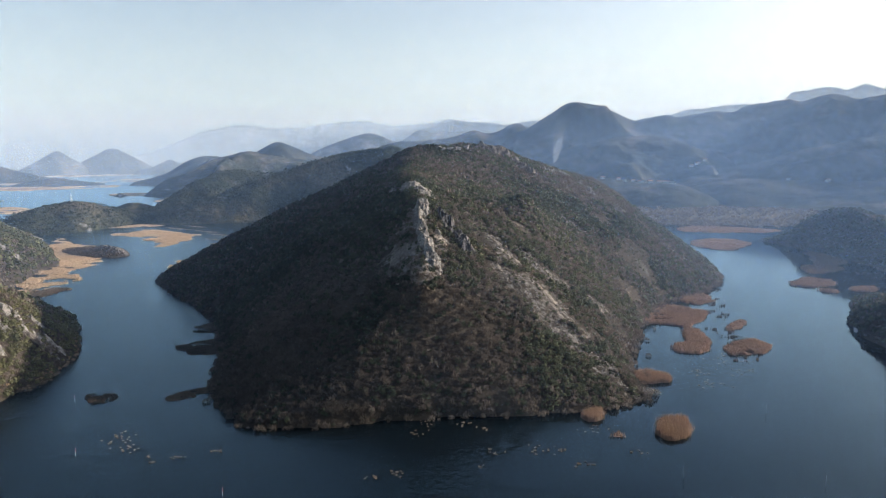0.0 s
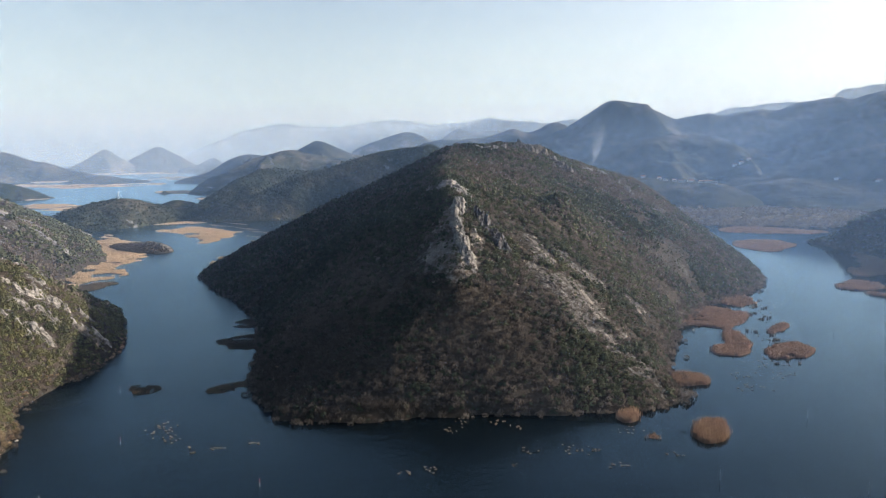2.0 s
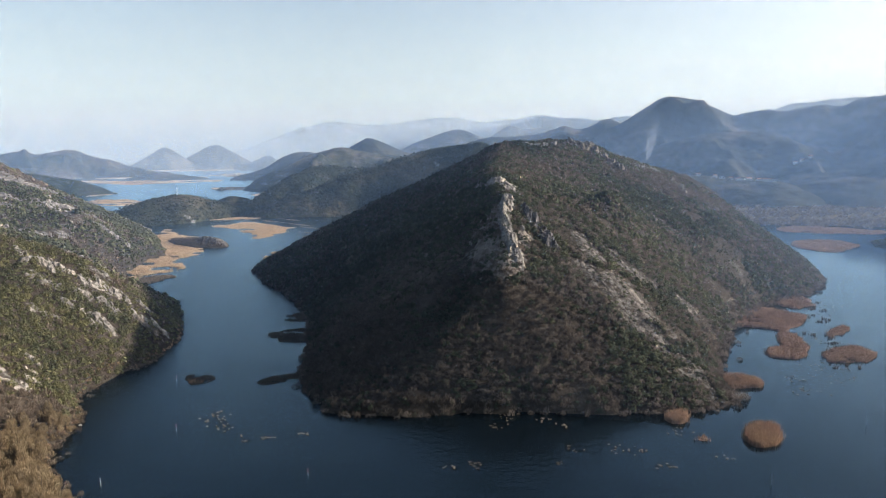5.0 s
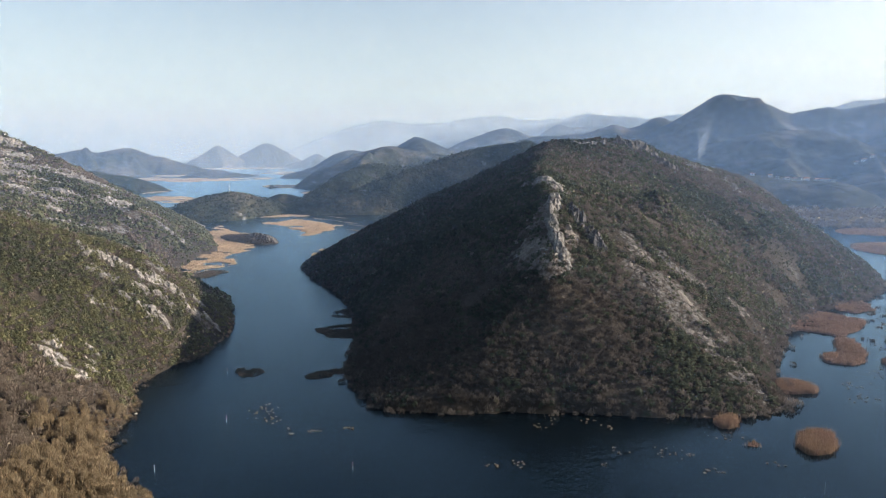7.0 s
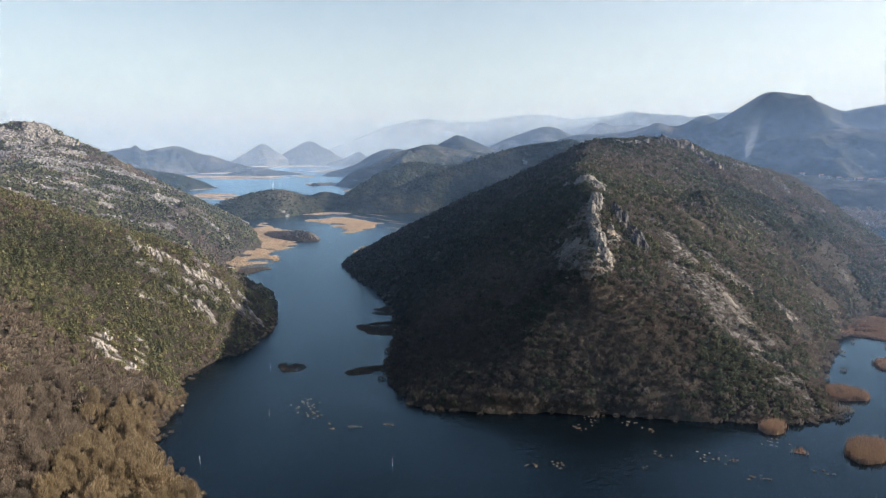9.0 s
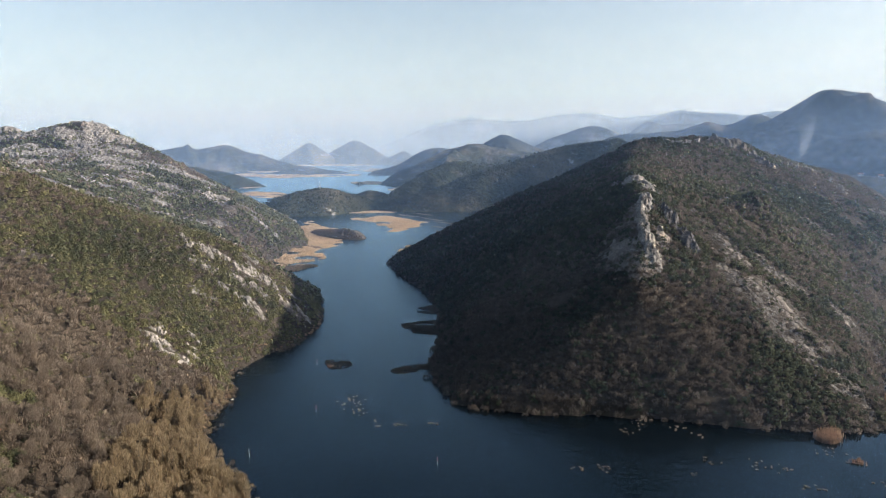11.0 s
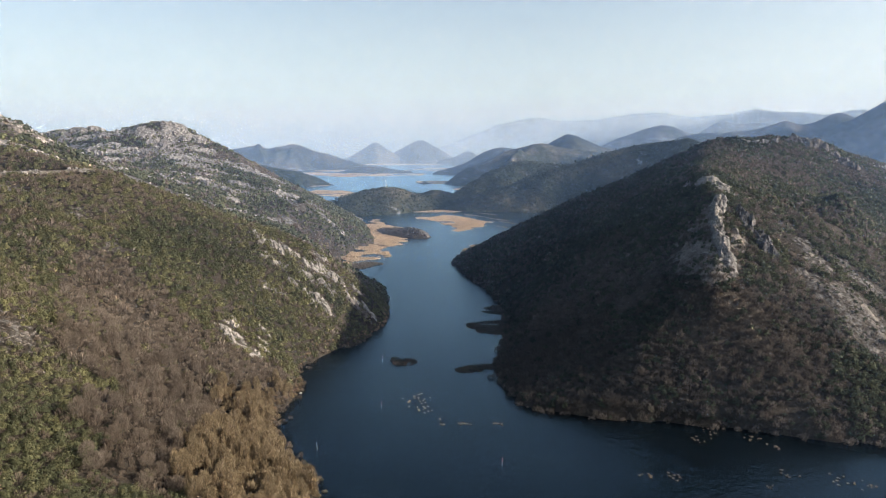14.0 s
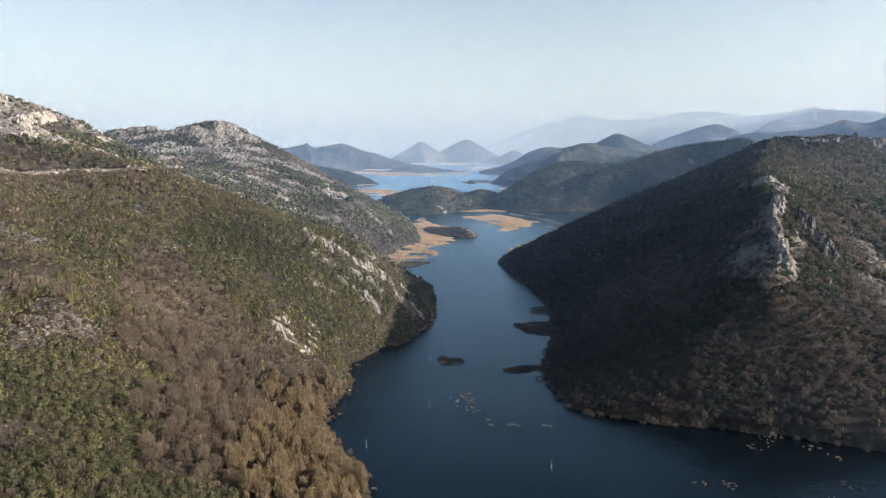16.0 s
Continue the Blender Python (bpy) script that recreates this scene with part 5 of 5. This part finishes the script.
reed_patch([(314, 872), (351, 894), (376, 876), (368, 832), (326, 788), (306, 813)], 1.6, 0.3, REED, RUST_MAT, "low brown reed bank in the open water", 0.35, 6000)
reed_patch([(349, 1018), (399, 1074), (433, 1031), (477, 998), (467, 969), (406, 964), (345, 980)], 1.6, 0.2, REED, RUST_MAT, "broad brown reed bank before the far marsh", 0.4, 7000)
for outline, tone in (([(85, 268), (94, 279), (100, 277), (98, 265), (90, 256), (85, 260)], 0.4), ([(97, 339), (104, 341), (111, 334), (108, 326), (94, 325)], 0.3), ([(59, 283), (65, 289), (68, 283), (64, 277), (59, 277)], 0.5)):
    reed_patch(outline, 3.0, tone, REED, RUST_MAT, "round clump of golden dry reeds in the water", 0.1, 4000, 1.2, 9.0)
reed_bed(67, 263, 4, 3, tone=0.2, density=5, blade=0.14, label="thin clump of golden dry reeds in the water")
# channel reeds: the hill's cast shadow is put into their colour
for outline in ([(-164, 307), (-161, 313), (-150, 310), (-149, 304), (-155, 300)], [(-126, 308), (-121, 316), (-110, 321), (-108, 316), (-115, 307), (-124, 304)], [(-152, 394), (-145, 404), (-131, 404), (-125, 382), (-137, 377), (-147, 385)], [(-158, 437), (-151, 449), (-142, 437), (-139, 423), (-152, 426)]):
    reed_patch(outline, 0.8, 0.35, DUSKY_BARE, SHADOW_MAT, "low reed island in the channel, coloured dark as in the hill's shadow", 0.12, 3000, 2.6, 5.0)
# tan strip for the part that the painted shadow leaves in the sun
reed_bed(-157, 302, 3.5, 2.0, tone=0.3, density=7, blade=0.1, label="tan reeds at the sunlit edge of the shadow-coloured reed island")
# marsh along the channel
STRAWY = "wide flat marsh of pale straw-coloured reeds"
for outline in ([(-458, 970), (-462, 1014), (-427, 1020), (-374, 989), (-336, 946), (-320, 884), (-321, 830), (-371, 885), (-417, 923)], [(-518, 1063), (-529, 1143), (-504, 1162), (-454, 1131), (-441, 1086), (-484, 1054)], [(-613, 1118), (-576, 1135), (-529, 1143), (-521, 1097), (-567, 1099)],
                [(-520, 915), (-500, 892), (-460, 854), (-411, 832), (-392, 802), (-384, 774), (-415, 775), (-450, 790)], [(-361, 723), (-354, 686), (-354, 659), (-352, 648), (-375, 640), (-385, 665), (-390, 712)], [(-398, 782), (-372, 744), (-364, 716), (-385, 702), (-420, 735), (-450, 780)], [(-351, 653), (-323, 605), (-329, 599), (-338, 586), (-339, 569), (-365, 587), (-370, 628)],
                [(-312, 568), (-312, 549), (-316, 528), (-329, 532), (-345, 562), (-327, 571)], [(-270, 692), (-274, 721), (-261, 710), (-251, 674), (-254, 651)]):
    reed_patch(outline, 1.4, 0.45, STRAW, STRAW_MAT, STRAWY, 0.3, 6000, 2.2)
for cx, cy, rx, ry in ((-395, 1040, 34, 6), (-340, 1000, 26, 5), (-310, 960, 24, 4), (-300, 905, 18, 4), (-385, 1075, 30, 5), (-285, 860, 14, 3)):
    reed_bed(cx, cy, rx, ry, -0.6, 1.0, 0.7, 0.1, "thin line of drowned reeds in the shallows", blade=0.4, mat=TUFT)
for cx, cy in ((372, 636), (380, 628), (388, 622), (396, 634), (402, 612), (392, 600), (384, 590), (410, 596), (376, 600), (196, 500), (200, 488), (205, 515), (192, 462), (188, 470), (175, 408), (168, 420), (182, 418), (160, 366), (166, 360)):
    for _ in range(3):
        reed_bed(cx + rng.normal(0, 4), cy + rng.normal(0, 6), rng.uniform(0.8, 2.2), rng.uniform(0.6, 1.4), density=4, height=1.5, tone=0.2, mat=DUSKY_BARE, label="dark tuft of reeds standing in the shallows", blade=0.2)


def marsh_strip(cx, cy, rx, ry, tilt=0.0, seed=0, mat=None):
    """A far flat strip of reeds on the lake, with a ragged edge."""
    a = np.linspace(0, 2 * np.pi, 72, endpoint=False)
    e = 1 + 0.35 * fbm(3 * np.cos(a) + seed, 3 * np.sin(a), 1.5, 4, seed)
    u, v = rx * e * np.cos(a), ry * e * np.sin(a)
    x, y = cx + u * math.cos(tilt) - v * math.sin(tilt), cy + u * math.sin(tilt) + v * math.cos(tilt)
    top = np.stack([x, y, 0 * x + 0.8], 1)
    low = np.stack([x * 1.0, y * 1.0, 0 * x - 0.5], 1)
    vv = np.vstack([top, low, [[cx, cy, 1.2]]])
    f = [(144, k, (k + 1) % 72) for k in range(72)] + [(k, k + 72, (k + 1) % 72) for k in range(72)] + [((k + 1) % 72, k + 72, (k + 1) % 72 + 72) for k in range(72)]
    ob = mesh_object("marsh_strip", vv, f, mat or MARSH)
    return tagged(ob, "far flat strip of pale reeds on the lake", "marsh", "far marsh strips", "structure")


FEN = forest_material("brown_fen", (0.06, 0.05, 0.035), (0.10, 0.08, 0.055), (0.16, 0.125, 0.09), 0.06)
MARSH = forest_material("far_marsh", (0.30, 0.21, 0.14), (0.46, 0.34, 0.23), (0.55, 0.43, 0.31), 0.05)
for k, outline in enumerate(([(-990, 1476), (-890, 1471), (-814, 1395), (-814, 1298), (-903, 1358)], [(-798, 2125), (-789, 2455), (-695, 2255), (-643, 2002), (-700, 1910)], [(-708, 1753), (-603, 1827), (-536, 1668), (-584, 1554), (-647, 1621)],
                             [(-1435, 2813), (-1408, 2992), (-1370, 3397), (-1159, 3606), (-1044, 3249), (-1262, 2740)], [(-1706, 2469), (-1473, 2441), (-1161, 2518), (-1210, 2324), (-1412, 2181)], [(-1115, 1609), (-1130, 1759), (-1074, 1686), (-1071, 1571)])):
    reed_patch(outline, 1.2, 0.5, STRAW, MARSH, "far flat marsh of pale reeds on the lake", 1.0, 1500, 2.2, 0.1)
for k, row in enumerate(((-870, 1957, 52, 90, 0.55),
                         (-1937, 3776, 276, 150, 0.62), (-1659, 2677, 100, 90, 0.58), (-2151, 4400, 284, 150, 0.65))):
    marsh_strip(*row, seed=k + 3)

# ---- small tufts of dead reed in the shallows ----
TUFTS = [(-127, 262, 5), (-124, 256, 6), (-118, 250, 4), (-106, 241, 3), (-98, 243, 2), (-85, 249, 3), (-10, 264, 4), (-7, 276, 4), (8, 275, 5), (17, 269, 3), (19, 247, 3), (13, 234, 2), (36, 250, 5),
         (44, 247, 5), (51, 236, 4), (72, 247, 3), (-16, 229, 3), (-24, 227, 2), (129, 323, 9), (150, 340, 10), (130, 340, 6), (149, 360, 10), (175, 420, 16), (190, 470, 18), (172, 405, 10), (205, 505, 12), (160, 365, 10), (60, 268, 6)]
for k, (tx, ty, spread_m) in enumerate(TUFTS):
    count = 4 + int(spread_m * 1.3)
    for _ in range(min(count, 14)):
        reed_bed(tx + rng.normal(0, 0.5) * spread_m, ty + rng.normal(0, 0.5) * spread_m, rng.uniform(0.15, 0.55), rng.uniform(0.15, 0.55), density=1, height=0.5, tone=0.6 if ty < 300 else 0.1, mat=TUFT,
                 label="small tuft of dead reeds in the shallows", seed=k, blade=0.1)


# ---- channel markers ----
def plain(name, colour, rough=0.6):
    m, t, p = material(name, rough, 0.3)
    worn = noise_at(t, 3.0, 4, 0.6)
    t.links.new(mixed(t, worn, tuple(c * 0.75 for c in colour), colour), p.inputs["Base Color"])
    return m


RED, WHITE, GREY = plain("red_paint", (0.45, 0.14, 0.14)), plain("white_paint", (0.6, 0.57, 0.54)), plain("weathered_grey", (0.10, 0.10, 0.10))
TILE, CONCRETE, GLASS = plain("roof_tile", (0.36, 0.17, 0.11)), plain("plaster", (0.66, 0.63, 0.58)), plain("dark_window", (0.05, 0.06, 0.07), 0.2)


def tube(r, z0, z1, r2=None, sides=8):
    v, f = tapered([(0, 0, z0), (0, 0, z1)], (r, r if r2 is None else r2), sides)
    return v + [(0, 0, z1)], f + [(2 * sides, sides + k, sides + (k + 1) % sides, sides + (k + 1) % sides) for k in range(0)] , sides


def marker(x, y, height, colour, label):
    base = new("channel_marker")
    base.location = (x, y, 0)
    tagged(base, label, "marker", "channel markers in the lake")
    v, f, s = tube(0.07, -1.5, height * 0.55)
    mesh_object("lower_pole", v, f, WHITE if colour is RED else colour, parent=base)
    v, f, s = tube(0.06, height * 0.55, height)
    mesh_object("upper_pole", v, f, colour, parent=base)
    v, f = tapered([(0, 0, height), (0, 0, height + 0.12), (0, 0, height + 0.3)], (0.12, 0.12, 0.02), 8)
    mesh_object("cap", v, f, colour, parent=base)
    base.rotation_euler = (rng.normal(0, 0.03), rng.normal(0, 0.03), 0)


for mx, my in ((-136, 245), (-166, 302), (-72, 214)):
    marker(mx, my, 2.6, RED, "thin red-and-white channel pole in the water")
for mx, my in ((-138, 199),):
    marker(mx, my, 2.6, WHITE, "thin white channel pole in the water")
for mx, my in ((137, 284), (82, 226), (127, 219), (245, 549), (216, 425), (287, 598), (-274, 480)):
    marker(mx, my, 3.6, GREY, "thin dark weathered channel pole in the water")


# ---- village and masts ----
def box(a, b):
    (x0, y0, z0), (x1, y1, z1) = a, b
    v = [(x, y, z) for z in (z0, z1) for x, y in ((x0, y0), (x1, y0), (x1, y1), (x0, y1))]
    return v, [(0, 3, 2, 1), (4, 5, 6, 7), (0, 1, 5, 4), (1, 2, 6, 5), (2, 3, 7, 6), (3, 0, 4, 7)]


def house(x, y, z, w, d, h, turn, roof_mat):
    base = new("house")
    base.location, base.rotation_euler = (x, y, z), (0, 0, turn)
    tagged(base, "small white village house with a pitched roof", "house", "village houses on the bench")
    mesh_object("wall", *box((-w / 2, -d / 2, -6), (w / 2, d / 2, h)), CONCRETE, parent=base)
    e, top = 0.5, h + 0.32 * d
    v = [(-w / 2 - e, -d / 2 - e, h - 0.1), (w / 2 + e, -d / 2 - e, h - 0.1), (w / 2 + e, d / 2 + e, h - 0.1), (-w / 2 - e, d / 2 + e, h - 0.1), (-w / 2 - e, 0, top), (w / 2 + e, 0, top)]
    f = [(0, 1, 5, 4), (2, 3, 4, 5), (0, 3, 2, 1), (3, 0, 4, 4), (1, 2, 5, 5)]
    me = bpy.data.meshes.new("roof")
    me.from_pydata(v, [], [tuple(dict.fromkeys(q)) for q in f])
    me.materials.append(roof_mat)
    new("roof", me).parent = base
    for k in range(3):
        wx = -w / 2 + w * (k + 0.5) / 3
        mesh_object("window", *box((wx - 0.7, -d / 2 - 0.08, h * 0.45), (wx + 0.7, -d / 2 + 0.1, h * 0.8)), GLASS, parent=base)


def ground_at(x, y):
    """The height of the land under a place."""
    hit, where, *_ = scene.ray_cast(bpy.context.evaluated_depsgraph_get(), (x, y, 900), (0, 0, -1))
    return where.z if hit else 0.0


bpy.context.view_layer.update()
for hx, hy, w in ((375, 1640, 11), (408, 1625, 9), (421, 1618, 10), (437, 1606, 9), (451, 1596, 14), (458, 1592, 8), (468, 1582, 12), (485, 1572, 9), (494, 1562, 11), (503, 1560, 8), (510, 1556, 13), (690, 1900, 12), (675, 1905, 10), (705, 1890, 9), (790, 1600, 9), (850, 1545, 10)):
    house(hx, hy, max(ground_at(hx, hy) - 0.5, 20), 0.9 * w, 6.5, 4.4, rng.uniform(-0.4, 0.4) - 0.25, TILE if rng.uniform() < 0.6 else GREY)


def mast(x, y, z, height):
    base = new("lattice_mast")
    base.location = (x, y, z - 1)
    tagged(base, "grey steel lattice power mast on the knoll", "mast")
    for sx, sy in ((-1, -1), (1, -1), (1, 1), (-1, 1)):
        v, f = tapered([(sx * 1.3, sy * 1.3, 0), (sx * 0.25, sy * 0.25, height)], (0.16, 0.12), 4)
        mesh_object("leg", v, f, STEEL, parent=base)
    for k in range(6):
        h = height * (k + 1) / 7
        r = 1.3 - 1.05 * h / height
        mesh_object("brace", *box((-r, -r, h), (r, r, h + 0.14)), STEEL, parent=base)
    for h, r in ((0.78, 2.6), (0.92, 2.0)):
        mesh_object("cross_arm", *box((-r, -0.12, height * h), (r, 0.12, height * h + 0.25)), STEEL, parent=base)


STEEL = plain("galvanised_steel", (0.42, 0.43, 0.44), 0.5)
for px, py, ph in ((-449, 1216, 16), (-558, 1048, 14)):
    mast(px, py, ground_at(px, py), ph)

# ---- boat house on the wooded point ----
hut = new("boat_hut")
hut.location = (256, 420, 0.4)
tagged(hut, "small white boat hut at the water's edge", "hut")
mesh_object("wall", *box((-1.6, -1.4, -1), (1.6, 1.4, 2.2)), WHITE, parent=hut)
mesh_object("roof", *box((-1.9, -1.7, 2.2), (1.9, 1.7, 2.45)), GREY, parent=hut)

# ---- bare trees over the far marsh ----
spots = []
for cx, cy, rx, ry, k in ((440, 1090, 120, 50, 420), (560, 1080, 110, 60, 320), (385, 1230, 60, 60, 160), (700, 1150, 120, 70, 240), (560, 1320, 320, 180, 900)):
    spots.append(np.stack([cx + rx * rng.normal(0, 0.5, k), cy + ry * rng.normal(0, 0.5, k), np.zeros(k)], 1))
spots = np.vstack(spots)
marsh_strip(470, 1110, 170, 70, -0.1, 41, FEN)
marsh_strip(640, 1150, 190, 90, -0.1, 42, FEN)
marsh_strip(390, 1240, 70, 110, 0.2, 43, FEN)
marsh_strip(560, 1320, 330, 190, -0.2, 44, FEN)
spread("marsh_wood", TWIGGY_LOW, spots + (0, 0, 0.5), rng.uniform(2.5, 5.0, len(spots)), rng.uniform(0.3, 1, len(spots)), BARE, "pale leafless trees along the far marsh", "woodland")

# ---- smoke ----
SMOKE = bpy.data.materials.new("thin_smoke")
SMOKE.use_nodes = True
st = SMOKE.node_tree
st.nodes.remove(st.nodes["Principled BSDF"])
fac = node(st, "ShaderNodeMath", [(noise_at(st, 0.05, 4, 0.6), 0)])
fac.operation = "MULTIPLY"
fac.inputs[1].default_value = 0.015
sd = node(st, "ShaderNodeBsdfTranslucent", i_Color=(0.8, 0.86, 0.95, 1))
sf = node(st, "ShaderNodeBsdfDiffuse", i_Color=(0.8, 0.86, 0.95, 1))
sa = node(st, "ShaderNodeAddShader", [(sd.outputs[0], 0), (sf.outputs[0], 1)])
sc = node(st, "ShaderNodeBsdfTransparent")
sm = node(st, "ShaderNodeMixShader", [(fac.outputs[0], 0), (sc.outputs[0], 1), (sa.outputs[0], 2)])
st.links.new(sm.outputs[0], st.nodes["Material Output"].inputs["Surface"])
vs, fs = [], []
for strand in range(7):
    lift, girth, off = rng.uniform(0.55, 1.0), rng.uniform(0.35, 1.0), rng.normal(0, 3.0, 2)
    for k in range(14):
        u = k / 13
        cx, cy, cz = 314 + off[0] * u + 24 * u**1.4 + 7 * u * math.sin(5 * u + 0.5 * strand), 1975 + off[1] * u, 78 + 122 * u * lift
        r = girth * (3.5 + 27 * u) * (1 - u) ** 0.45 + 0.05
        start = len(vs)
        for s in range(10):
            a = 2 * math.pi * s / 10
            vs.append((cx + r * math.cos(a) * (1 + 0.2 * math.sin(5 * u + s)), cy + r * math.sin(a), cz))
            if k:
                b = start - 10
                fs.append((b + s, b + (s + 1) % 10, start + (s + 1) % 10, start + s))
tagged(mesh_object("smoke_plume", vs, fs, SMOKE, True), "thin pale smoke rising from behind the hill", "smoke")
